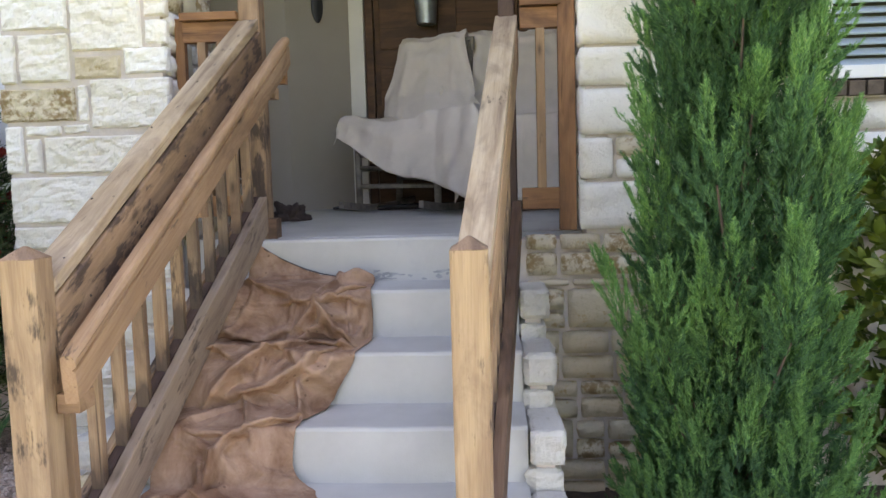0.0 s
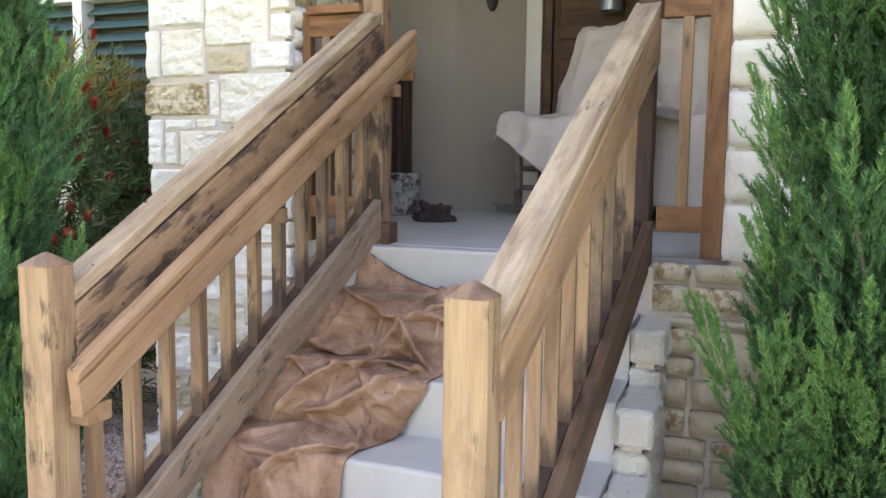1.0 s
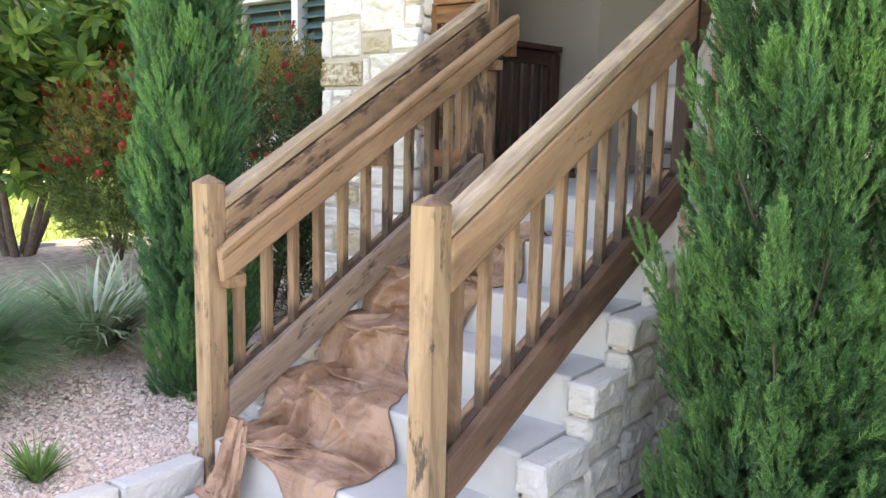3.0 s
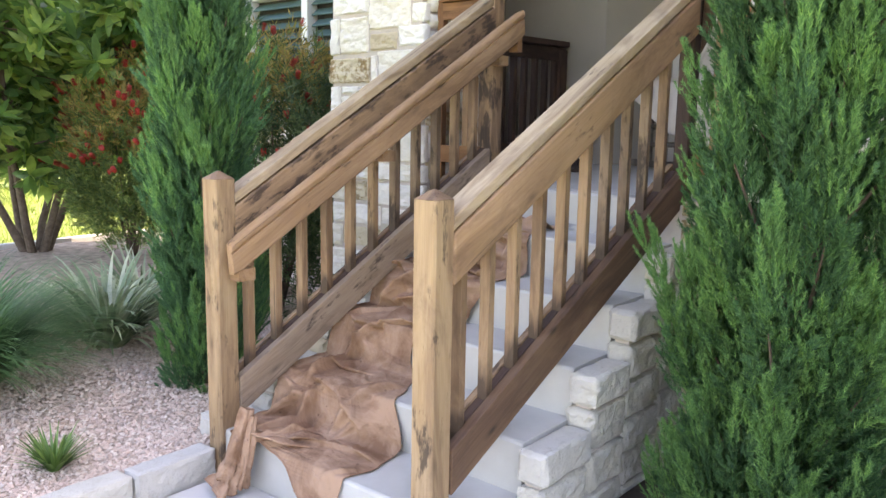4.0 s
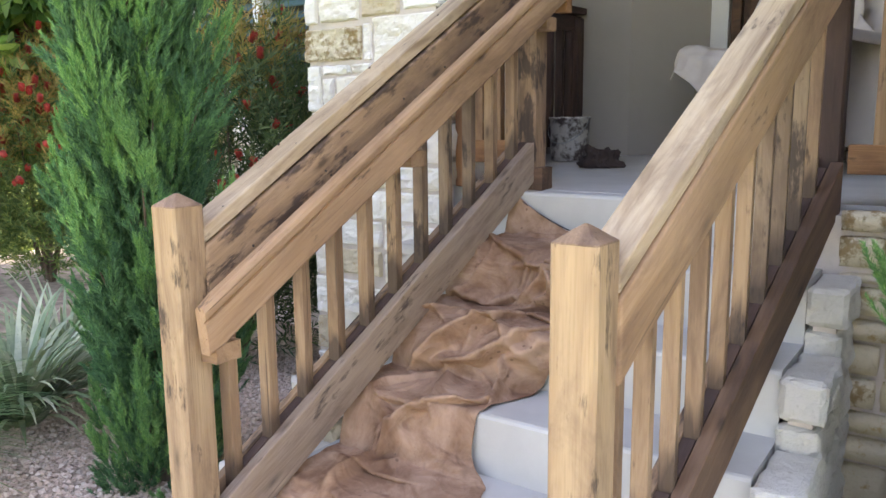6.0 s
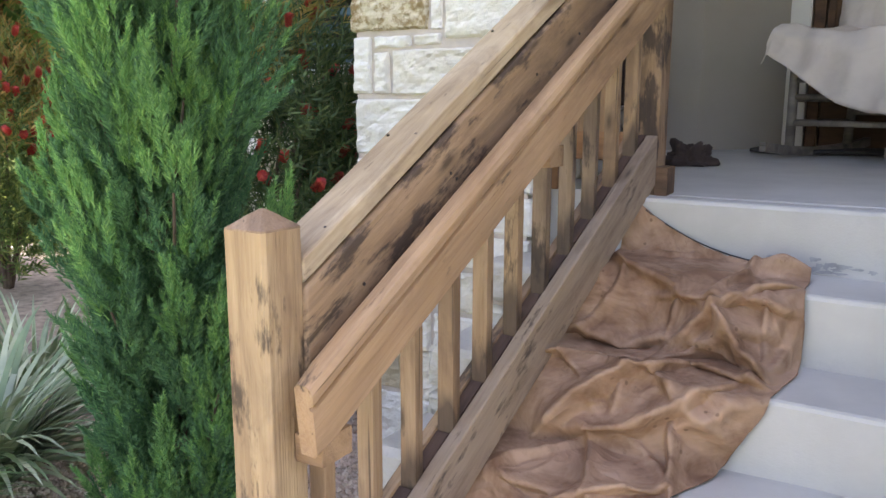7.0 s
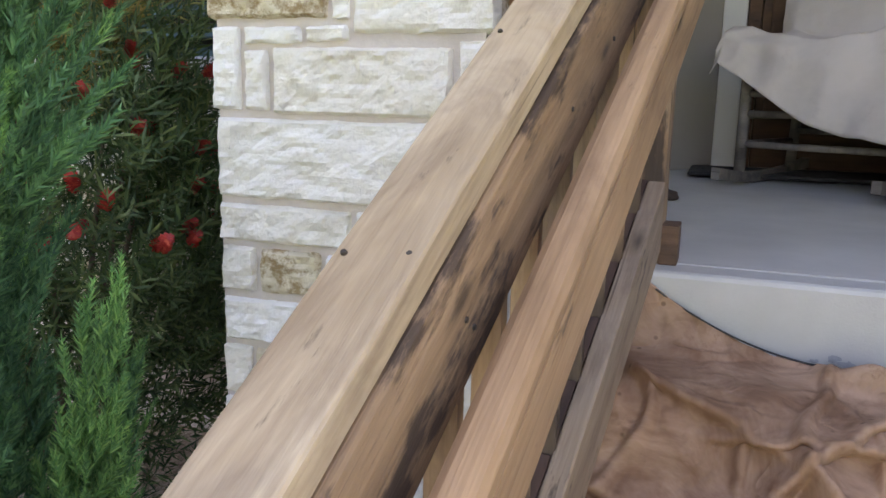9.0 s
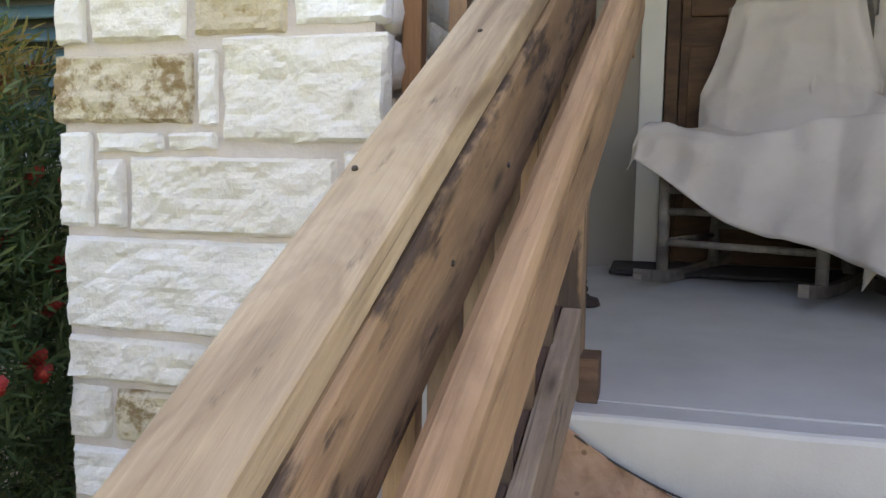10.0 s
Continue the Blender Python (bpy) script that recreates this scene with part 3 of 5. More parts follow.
# ---------------- stepped stone cheeks ----------------
def cheek(x0, x1, name, label, seed):
    """Stepped wall: a squared cap stone on each step, split-face courses below it."""
    e = thing(name, ((x0 + x1) / 2, 2.2, 0), label, "cheek wall", kind="structure")
    rnd = random.Random(seed)
    for i in range(5):
        y0, y1, z1 = STEP_Y[i] - 0.045 if i else 1.995, STEP_Y[i + 1] - 0.05 if i < 4 else 3.34, RISE * (i + 1) - 0.004
        block("core", (x0 + 0.02, y0 + 0.03, -0.05), (x1 - 0.022, y1, z1 - 0.03), MORTAR, e, bevel=0.0)
        w, mid = x1 - x0, (x0 + x1) / 2
        rough_stone("cap_stone", w + 0.012, y1 - y0 - 0.006, 0.115, GREYSTONE, e, (mid + 0.006, (y0 + y1) / 2, z1 - 0.0575), 0.016, 0.0075, 0, seed + i)
        z = z1 - 0.125
        while z > 0.02:
            h = min(rnd.uniform(0.12, 0.165), z)
            m = rnd.choice((GREYSTONE, GREYSTONE, BUFF, GREYSTONE))
            rough_stone("stone", w, y1 - y0 - 0.008, h - 0.012, m, e, (mid, (y0 + y1) / 2, z - h / 2), 0.016, 0.010, 0, seed + i + int(z * 50))
            z -= h
    return e


cheek(0.311, 0.412, "cheek_right", "stepped rough limestone cheek beside the steps", 200)
cheek(-1.16, -0.957, "cheek_left", "stepped rough limestone cheek behind the rail", 260)

# edging stones along the gravel
edging = thing("edging", (-0.97, 1.5, 0), "pale rough limestone edging between gravel and path", "kerb", kind="structure")
rnd = random.Random(5)
y = 1.93
for k in range(8):
    w = rnd.uniform(0.28, 0.40)
    rough_stone("edging_stone", 0.11, w - 0.012, 0.20, GREYSTONE, edging, (-0.985 - 0.008 * math.sin(k), y - w / 2, 0.006), 0.02, 0.006, rnd.uniform(-2, 2), 300 + k)
    y -= w


# ---------------- stair rails ----------------
LEAN_X, PITCH = 0.10, 0.62
PY = 1.98


def on_rail(x0, y, z_at, off_x=0.0):
    """A point of a sloping line of the rail that passes z_at at y = 2.03."""
    return (x0 + off_x + LEAN_X * (y - PY), y, z_at + PITCH * (y - 2.03))


def post_mesh(side, high):
    bm = bmesh.new()
    a, c = side / 2, 0.006
    ring = [(-a + c, -a), (a - c, -a), (a, -a + c), (a, a - c), (a - c, a), (-a + c, a), (-a, a - c), (-a, -a + c)]
    levels = []
    for j in range(13):
        x = high * j / 12
        levels.append([bm.verts.new((x, p[0] + 0.0012 * noise.noise(Vector((x * 8, p[0] * 40, 1))), p[1] + 0.0012 * noise.noise(Vector((x * 8, p[1] * 40, 5))))) for p in ring])
    for A, B in zip(levels, levels[1:]):
        for i in range(8):
            bm.faces.new((A[i], A[(i + 1) % 8], B[(i + 1) % 8], B[i]))
    bm.faces.new(levels[-1]), bm.faces.new(levels[0][::-1])
    bmesh.ops.recalc_face_normals(bm, faces=bm.faces)
    return bm


def post_top(side, tip):
    """A worn pyramid of end grain, blunt at its tip."""
    bm = bmesh.new()
    a, c = side / 2, 0.006
    ring = [(-a + c, -a), (0, -a), (a - c, -a), (a, -a + c), (a, 0), (a, a - c), (a - c, a), (0, a), (-a + c, a), (-a, a - c), (-a, 0), (-a, -a + c)]
    levels = []
    for x, k in ((0.0, 1.0), (0.003, 0.985), (tip * 0.35, 0.72), (tip * 0.68, 0.40), (tip * 0.93, 0.15), (tip, 0.05)):
        levels.append([bm.verts.new((x + 0.0016 * noise.noise(Vector((p[0] * 60, p[1] * 60, x * 90))), p[0] * k, p[1] * k)) for p in ring])
    n = len(ring)
    for A, B in zip(levels, levels[1:]):
        for i in range(n):
            bm.faces.new((A[i], A[(i + 1) % n], B[(i + 1) % n], B[i]))
    bm.faces.new(levels[-1]), bm.faces.new(levels[0][::-1])
    bmesh.ops.recalc_face_normals(bm, faces=bm.faces)
    return bm


def newel(name, x, y, z0, z1, material, parent, label="", side=0.091, tip=0.032, turn=0.0):
    spin = pose(0, 0, 0, 0, 0, turn) @ pose(0, 0, 0, 0, -90, 0)
    post = part(name, post_mesh(side, z1 - z0), material, parent, label, Matrix.Translation((x, y, z0)) @ spin)
    part("post_top", post_top(side, tip), ENDGRAIN, post, "brown worn pyramid top", Matrix.Translation((x, y, z1)) @ spin)
    return post


def nail(p, normal, parent, size=0.0036):
    bm = bmesh.new()
    bmesh.ops.create_cone(bm, cap_ends=True, segments=10, radius1=size, radius2=size * 0.8, depth=0.003)
    q = Vector(normal).to_track_quat("Z", "Y").to_matrix().to_4x4()
    q.translation = Vector(p)
    return part("nail", bm, NAIL, parent, "rusty sunken nail head", q)


def stair_rail(name, x0, inner, label, y_new, post_low, up_material, up_low, cap_m, beam_m, low_m, up_side=0.091):
    e = thing(name, (x0, PY, post_low), label, "railing", "stair railings")
    newel("lower_post", x0, PY, post_low, 1.180, POSTWOOD, e, "sanded square post with a pyramid top", turn=-1.0)
    ya, yb = PY + 0.044, y_new - 0.02
    up = Vector((0, -PITCH, 1)).normalized()
    # cap lies flat on the beam; both follow the slope
    board("cap_rail", on_rail(x0, ya, 1.1105), on_rail(x0, yb, 1.1105), 0.090, 0.037, cap_m, e, "sanded pale cap board", 0.006, True, 3, 0.0012)
    board("beam", on_rail(x0, ya, 0.9985), on_rail(x0, yb, 0.9985), 0.097, 0.140, beam_m, e, "half-stripped beam with dark stain patches" if inner > 0 else "", 0.012, True, 4, 0.0016)
    # bottom rail: an outer board, a thinner strip behind the balusters
    board("bottom_board", on_rail(x0, ya, 0.312, inner * 0.032), on_rail(x0, yb - 0.03, 0.312, inner * 0.032), 0.038, 0.130, low_m, e, "", 0.005, True, 3, 0.0015)
    board("bottom_strip", on_rail(x0, ya, 0.350, -inner * 0.034), on_rail(x0, yb - 0.02, 0.350, -inner * 0.034), 0.026, 0.075, STAINED, e, "", 0.003, True)
    y = 2.105
    rnd = random.Random(name)
    while y < y_new - 0.07:
        xx = x0 + LEAN_X * (y - PY) - inner * 0.006
        top, low = 0.945 + PITCH * (y - 2.03), 0.285 + PITCH * (y - 2.03)
        upright("baluster", xx, y, low, top, rnd.uniform(0.035, 0.039), rnd.choice((BALUSTER, BALUSTER, BALUSTER, BALUSTER_OLD)), e, turn=5.7 + rnd.uniform(-2, 2), bevel=0.003)
        # filler block on the strip between balusters
        yy = y + 0.065
        board("filler", on_rail(x0, yy - 0.043, 0.372, -inner * 0.006), on_rail(x0, yy + 0.043, 0.372, -inner * 0.006), 0.034, 0.022, DARKRAIL, e, "", 0.002, True)
        y += 0.1305
    xn = x0 + LEAN_X * (y_new - PY)
    newel("upper_post", xn, y_new, up_low, 2.30, up_material, e, "weathered tall post at the porch", side=up_side, turn=-2.0)
    return e, up


rail_left, UP = stair_rail("stair_rail", -0.949, 1, "sanded cedar stair railing with an inner handrail and stained patches", 3.53, -0.02, STAINED, FLOOR, CAPWOOD, STAINED, WEATHERED)
rail_right, _ = stair_rail("stair_rail", 0.145, 1, "sanded cedar stair railing beside the juniper", 3.46, 0.18, DARKRAIL, FLOOR, CAPWOOD, CEDAR, OLDSTAIN, 0.066)
for y, dx in ((2.09, 0.028), (2.33, -0.032), (2.335, 0.03), (2.69, -0.03), (2.70, 0.034), (2.98, 0.0), (3.22, 0.03)):
    p = on_rail(-0.949, y, 1.1105 + 0.0225, dx)
    nail(p, UP, rail_left)
for y, z in ((2.16, 0.98), (2.42, 1.0), (2.44, 0.975), (2.75, 1.0), (2.95, 0.98)):
    nail(on_rail(-0.949, y, z, 0.0495), (1, -LEAN_X, 0), rail_left, 0.004)
for y, dx in ((2.2, 0.0), (2.62, 0.02), (2.64, -0.02), (3.1, 0.01)):
    nail(on_rail(0.145, y, 1.126, dx), UP, rail_right)

# inner handrail: a routed board on spacer blocks, plumb ends
def handrail():
    p0, p1 = on_rail(-0.84, 1.95, 0.931, 0.0), on_rail(-0.84, 3.625, 0.931, 0.0)
    m, length = along(p0, p1)
    bm = bmesh.new()
    prof = [(0.020, -0.061), (-0.014, -0.061), (-0.021, -0.054), (-0.021, 0.014), (-0.0205, 0.019), (-0.012, 0.0215), (-0.012, 0.0265), (-0.023, 0.031), (-0.0245, 0.038), (-0.0245, 0.048), (-0.019, 0.058), (-0.009, 0.062), (0.010, 0.062), (0.021, 0.054), (0.021, -0.056)]
    x = m.to_3x3() @ Vector((1, 0, 0))
    k = x.z / math.hypot(x.x, x.y)
    rows = []
    for i in range(41):
        t = -0.5 + i / 40
        end = min(i, 40 - i)
        s = 0.90 if end == 0 else 1.0
        rows.append([bm.verts.new((t * length + k * z * 0.8 * s, y * s + 0.0008 * noise.noise(Vector((i * 0.4, z * 30, 2))), z * s + 0.001 * noise.noise(Vector((i * 0.5, y * 50, 7))))) for y, z in prof])
    n = len(prof)
    for a, b in zip(rows, rows[1:]):
        for j in range(n):
            bm.faces.new((a[j], a[(j + 1) % n], b[(j + 1) % n], b[j]))
    bm.faces.new(rows[0]), bm.faces.new(rows[-1][::-1])
    bmesh.ops.recalc_face_normals(bm, faces=bm.faces)
    h = part("handrail", bm, CEDAR, rail_left, "routed honey-coloured handrail on spacer blocks", m)
    for y in (2.025, 2.75, 3.50):
        x, _, z = on_rail(-0.874, y, 0.862)
        block("spacer_block", (x - 0.03, y - 0.04, z - 0.072), (x + 0.03, y + 0.04, z - 0.022), CEDAR, h, "", 0.003)
    block("end_bracket", (-0.725, 3.585, 1.775), (-0.672, 3.63, 1.875), REDWOOD, h, "", 0.003)
    return h


handrail()
block("foot_block", (-0.752, 3.475, FLOOR), (-0.712, 3.56, FLOOR + 0.088), OLDSTAIN, rail_left, "small wooden block at the post's foot", 0.003)
newelf = block("foot_block", (-0.852, 3.46, FLOOR - 0.001), (-0.842, 3.58, FLOOR + 0.03), WEATHERED, rail_left, "", 0.002)


# short guards between posts and pillars
def guard(name, x0, x1, y, label, n):
    e = thing(name, ((x0 + x1) / 2, y, FLOOR), label, "railing", "porch guards")
    zt = 2.035
    board("cap", (x0, y, zt + 0.018), (x1, y, zt + 0.018), 0.085, 0.034, REDWOOD, e, "", 0.004)
    board("top_rail", (x0, y, zt - 0.045), (x1, y, zt - 0.045), 0.04, 0.085, REDWOOD, e, "", 0.004)
    board("bottom_rail", (x0, y, 1.25), (x1, y, 1.25), 0.04, 0.09, REDWOOD, e, "", 0.004)
    for k in range(n):
        upright("baluster", x0 + (x1 - x0) * (k + 1) / (n + 1), y, 1.29, zt - 0.085, 0.037, CEDAR, e)
    return e


g = guard("porch_guard", 0.345, 0.512, 3.45, "red-brown porch guard beside the stone pillar", 1)
upright("end_post", 0.534, 3.44, 1.115, 2.32, 0.044, REDWOOD, g, "red-brown upright fixed to the pillar", side_y=0.07)
g = guard("porch_guard", -1.085, -0.84, 3.50, "red-brown porch guard between post and pillar", 2)
upright("end_post", -1.095, 3.50, FLOOR, 2.05, 0.04, REDWOOD, g, "red-brown upright fixed to the pillar")


def side_guard():
    e = thing("porch_guard", (-1.36, 4.4, FLOOR), "dark brown stained guard along the porch side", "railing", "porch guards")
    z = 1.955
    board("cap", (-1.36, 3.98, z), (-1.36, 5.16, z + 0.02), 0.11, 0.036, DARKRAIL, e, "", 0.005)
    board("top_rail", (-1.36, 3.98, z - 0.07), (-1.36, 5.16, z - 0.05), 0.045, 0.088, DARKRAIL, e, "", 0.004)
    board("bottom_rail", (-1.36, 3.98, 1.24), (-1.36, 5.16, 1.26), 0.045, 0.088, DARKRAIL, e, "", 0.004)
    for k in range(9):
        upright("baluster", -1.36, 4.05 + k * 0.125, 1.27, z - 0.09, 0.037, DARKRAIL, e)
    upright("end_post", -1.36, 5.11, floor_z(5.11), z - 0.02, 0.085, DARKRAIL, e)


side_guard()

# ---------------- house ----------------
def wall_prism(name, pts, z0, z1, material, label, kind="wall"):
    bm = bmesh.new()
    low = [bm.verts.new((x, y, z0)) for x, y in pts]
    top = [bm.verts.new((x, y, z1)) for x, y in pts]
    n = len(pts)
    bm.faces.new(low[::-1]), bm.faces.new(top)
    for i in range(n):
        bm.faces.new((low[i], low[(i + 1) % n], top[(i + 1) % n], top[i]))
    bmesh.ops.recalc_face_normals(bm, faces=bm.faces)
    return tagged(part(name, bm, material), label, kind, kind="structure")


wall_prism("wall_entry_left", [(-1.9, 5.20), (-1.05, 5.20), (-0.70, 5.55), (-0.70, 5.75), (-1.9, 5.75)], 0.6, 3.35, STUCCO, "taupe stucco entry wall with an angled corner")
wall_prism("wall_entry_right", [(0.62, 5.56), (3.2, 5.56), (3.2, 5.8), (0.62, 5.8)], 0.6, 3.35, STUCCO, "taupe stucco wall beside the door")
wall_prism("wall_entry_top", [(-0.70, 5.56), (0.62, 5.56), (0.62, 5.8), (-0.70, 5.8)], 3.25, 3.35, STUCCO, "taupe stucco strip over the door")


def entry_door():
    e = tagged(block("door_1", (-0.535, 5.60, floor_z(5.6) + 0.01), (0.44, 5.655, 3.24), DOORWOOD, bevel=0.003), "dark brown panelled wooden front door", "door", kind="structure")
    for x in (-0.50, 0.02):
        block("door_panel", (x, 5.585, 1.40), (x + 0.40, 5.602, 2.1), DOORWOOD, e, bevel=0.012, seg=2)
        block("door_panel", (x, 5.585, 2.22), (x + 0.40, 5.602, 3.1), DOORWOOD, e, bevel=0.012, seg=2)
    for k, (x0, x1) in enumerate(((-0.70, -0.60), (-0.595, -0.54), (0.445, 0.50), (0.505, 0.62))):
        inner = k in (1, 2)
        tagged(block("trim", (x0, 5.53 + 0.03 * inner, floor_z(5.53) + 0.0), (x1, 5.60, 3.25), DOORWOOD if inner else TRIM, bevel=0.006), "dark brown door jamb" if inner else "cream painted door casing", "trim", kind="structure")


entry_door()


def pail_planter():
    e = thing("hanging_pail", (-0.17, 5.52, 2.36), "galvanised tapered pail hung on the door", "pail")
    bm = bmesh.new()
    bmesh.ops.create_cone(bm, cap_ends=False, segments=28, radius1=0.062, radius2=0.092, depth=0.32)
    bmesh.ops.create_circle(bm, cap_ends=True, segments=28, radius=0.062, matrix=Matrix.Translation((0, 0, -0.155)))
    part("body", bm, STEEL, e, "", Matrix.Translation((-0.17, 5.49, 2.52)), True)
    for z, r in ((2.37, 0.064), (2.68, 0.094)):
        bm = bmesh.new()
        bmesh.ops.create_cone(bm, cap_ends=False, segments=28, radius1=r, radius2=r, depth=0.012)
        part("rim", bm, STEEL, e, "", Matrix.Translation((-0.17, 5.49, z)), True)


pail_planter()


def wall_plaque():
    bm = bmesh.new()
    bmesh.ops.create_uvsphere(bm, u_segments=20, v_segments=10, radius=1.0)
    bmesh.ops.scale(bm, vec=(0.045, 0.018, 0.11), verts=bm.verts)
    tagged(part("wall_plaque", bm, BLACK, None, "", Matrix.Translation((-0.875, 5.36, 2.48)) @ pose(0, 0, 0, 0, 0, 45), True), "dark oval metal plaque on the stucco", "wall plaque")


wall_plaque()
tagged(block("ceiling", (-1.95, 3.35, 3.3), (3.2, 5.8, 3.42), CEILING, bevel=0.0), "painted porch ceiling", "ceiling", kind="structure")


def window(name, x0, x1, z0, z1, y, shut, label, deep=0.10, slat=0.048):
    """A framed opening with louvred blinds behind the glass."""
    e = tagged(new(name), label, "window", kind="structure")
    e.matrix_world = Matrix.Translation(((x0 + x1) / 2, y, z0))
    f = 0.06
    for a, b in (((x0, y, z0), (x0 + f, y + deep, z1)), ((x1 - f, y, z0), (x1, y + deep, z1)), ((x0 + f, y, z1 - f), (x1 - f, y + deep, z1)), ((x0 + f, y, z0), (x1 - f, y + deep, z0 + f)),
                 (((x0 + x1) / 2 - 0.035, y - 0.004, z0 + f), ((x0 + x1) / 2 + 0.035, y + deep, z1 - f))):
        block("window_frame", a, b, WHITE, e, bevel=0.006)
    z = z0 + f + 0.02
    while z < z1 - f - 0.02:
        for a, b in ((x0 + f, (x0 + x1) / 2 - 0.035), ((x0 + x1) / 2 + 0.035, x1 - f)):
            bm = box_bm(b - a - 0.006, slat * 1.12, 0.010, 0.002, 1)
            part("slat", bm, shut, e, "", Matrix.Translation(((a + b) / 2, y + 0.07, z)) @ pose(0, 0, 0, 38, 0, 0))
        z += slat
    # added black sheet: darkness of the unlit room behind the slats, as colour
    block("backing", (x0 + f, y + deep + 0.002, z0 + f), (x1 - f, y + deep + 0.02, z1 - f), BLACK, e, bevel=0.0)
    return e


# left house wall with its window opening
HY = 4.25
wall_w = tagged(block("wall_west_low", (-4.7, HY + 0.02, -0.1), (-1.8, HY + 0.3, 1.52), MORTAR, bevel=0.0), "cream limestone house wall behind the shrubs", "wall", kind="structure")
wall_w1 = tagged(block("wall_west_side", (-4.7, HY + 0.02, 1.52), (-3.80, HY + 0.3, 5.2), MORTAR, bevel=0.0), "cream limestone house wall beside the window", "wall", kind="structure")
wall_w2 = tagged(block("wall_west_pier", (-2.34, HY + 0.02, 1.52), (-1.8, HY + 0.3, 5.2), MORTAR, bevel=0.0), "cream limestone house wall next to the pillar", "wall", kind="structure")
wall_w3 = tagged(block("wall_west_top", (-3.80, HY + 0.02, 2.41), (-2.34, HY + 0.3, 5.2), MORTAR, bevel=0.0), "cream limestone house wall above the window", "wall", kind="structure")
courses(wall_w, -4.7, -1.82, 0.6, 1.52, lambda u, z: ((u, HY + 0.015, z), 0), 8, 0.14, 0.22, 0.2, 0.45, cell=0.12)
courses(wall_w1, -4.7, -3.81, 1.52, 3.2, lambda u, z: ((u, HY + 0.015, z), 0), 9, 0.16, 0.24, 0.2, 0.45, cell=0.12)
courses(wall_w2, -2.33, -1.82, 1.52, 3.2, lambda u, z: ((u, HY + 0.015, z), 0), 10, 0.16, 0.24, 0.2, 0.3, cell=0.12)
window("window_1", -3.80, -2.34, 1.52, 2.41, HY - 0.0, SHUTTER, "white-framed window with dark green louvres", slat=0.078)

# right house wall with its window
EY = 3.90
wall_e = tagged(block("wall_east_low", (1.19, EY + 0.02, -0.1), (4.6, EY + 0.3, 1.66), MORTAR, bevel=0.0), "cream limestone house wall behind the juniper", "wall", kind="structure")
courses(wall_e, 1.2, 3.6, 0.6, 1.65, lambda u, z: ((u, EY + 0.015, z), 0), 11, 0.12, 0.20, 0.2, 0.4, (LIME, BUFF, LIME), cell=0.10)
wall_e1 = tagged(block("wall_east_side", (1.19, EY + 0.02, 1.66), (1.72, EY + 0.3, 5.2), MORTAR, bevel=0.0), "cream limestone house wall beside the window", "wall", kind="structure")
courses(wall_e1, 1.2, 1.71, 1.74, 3.0, lambda u, z: ((u, EY + 0.015, z), 0), 12, 0.15, 0.22, 0.2, 0.3, cell=0.10)
tagged(block("wall_east_top", (1.72, EY + 0.02, 3.1), (4.6, EY + 0.3, 5.2), MORTAR, bevel=0.0), "cream limestone house wall above the window", "wall", kind="structure")
tagged(block("wall_east_end", (3.3, EY + 0.02, 1.66), (4.6, EY + 0.3, 3.1), MORTAR, bevel=0.0), "cream limestone house wall past the window", "wall", kind="structure")
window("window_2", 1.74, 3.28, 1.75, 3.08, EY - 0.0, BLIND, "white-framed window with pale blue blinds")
sill = tagged(block("window_sill", (1.68, EY - 0.02, 1.66), (3.34, EY + 0.12, 1.70), MORTAR, bevel=0.0), "row of brown bricks as a window sill", "sill", kind="structure")
for k in range(20):
    block("brick", (1.69 + k * 0.082, EY - 0.055, 1.668), (1.69 + k * 0.082 + 0.072, EY + 0.06, 1.735), BARK, sill, bevel=0.005)

# upper house body and roof, which shade the front
tagged(block("house_body", (-4.7, 5.85, -0.1), (9.0, 14.0, 5.6), STUCCO, bevel=0.0), "taupe rear body of the house", "house body", kind="structure")
tagged(block("gable_front", (-1.95, 3.42, 3.45), (4.6, 5.8, 5.6), STUCCO, bevel=0.0), "taupe upper front over the porch", "wall", kind="structure")
tagged(block("roof_slab", (-5.1, 3.0, 5.62), (9.4, 14.4, 5.85), ROOF, bevel=0.02), "dark shingled roof with deep eaves", "roof", kind="structure")
tagged(block("wall_west_upper", (-4.7, HY + 0.3, -0.1), (-1.96, 5.8, 5.6), STUCCO, bevel=0.0), "taupe inner body behind the west wall", "wall", kind="structure")
tagged(block("wall_east_body", (3.22, EY + 0.3, -0.1), (9.0, 5.8, 5.6), STUCCO, bevel=0.0), "taupe inner body behind the east wall", "wall", kind="structure")


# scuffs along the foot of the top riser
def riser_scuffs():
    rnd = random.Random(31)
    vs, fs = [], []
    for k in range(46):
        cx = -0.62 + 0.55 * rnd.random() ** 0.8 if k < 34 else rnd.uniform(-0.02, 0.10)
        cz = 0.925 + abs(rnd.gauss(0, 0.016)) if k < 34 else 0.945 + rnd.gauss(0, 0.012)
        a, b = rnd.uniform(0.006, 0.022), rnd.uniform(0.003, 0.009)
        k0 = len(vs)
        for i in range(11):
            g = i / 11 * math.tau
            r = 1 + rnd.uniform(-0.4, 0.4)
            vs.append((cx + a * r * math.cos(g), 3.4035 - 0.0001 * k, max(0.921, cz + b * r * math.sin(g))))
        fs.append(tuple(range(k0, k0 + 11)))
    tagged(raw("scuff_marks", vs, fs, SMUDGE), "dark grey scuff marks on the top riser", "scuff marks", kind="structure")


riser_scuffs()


# ---------------- drop cloth on the steps ----------------


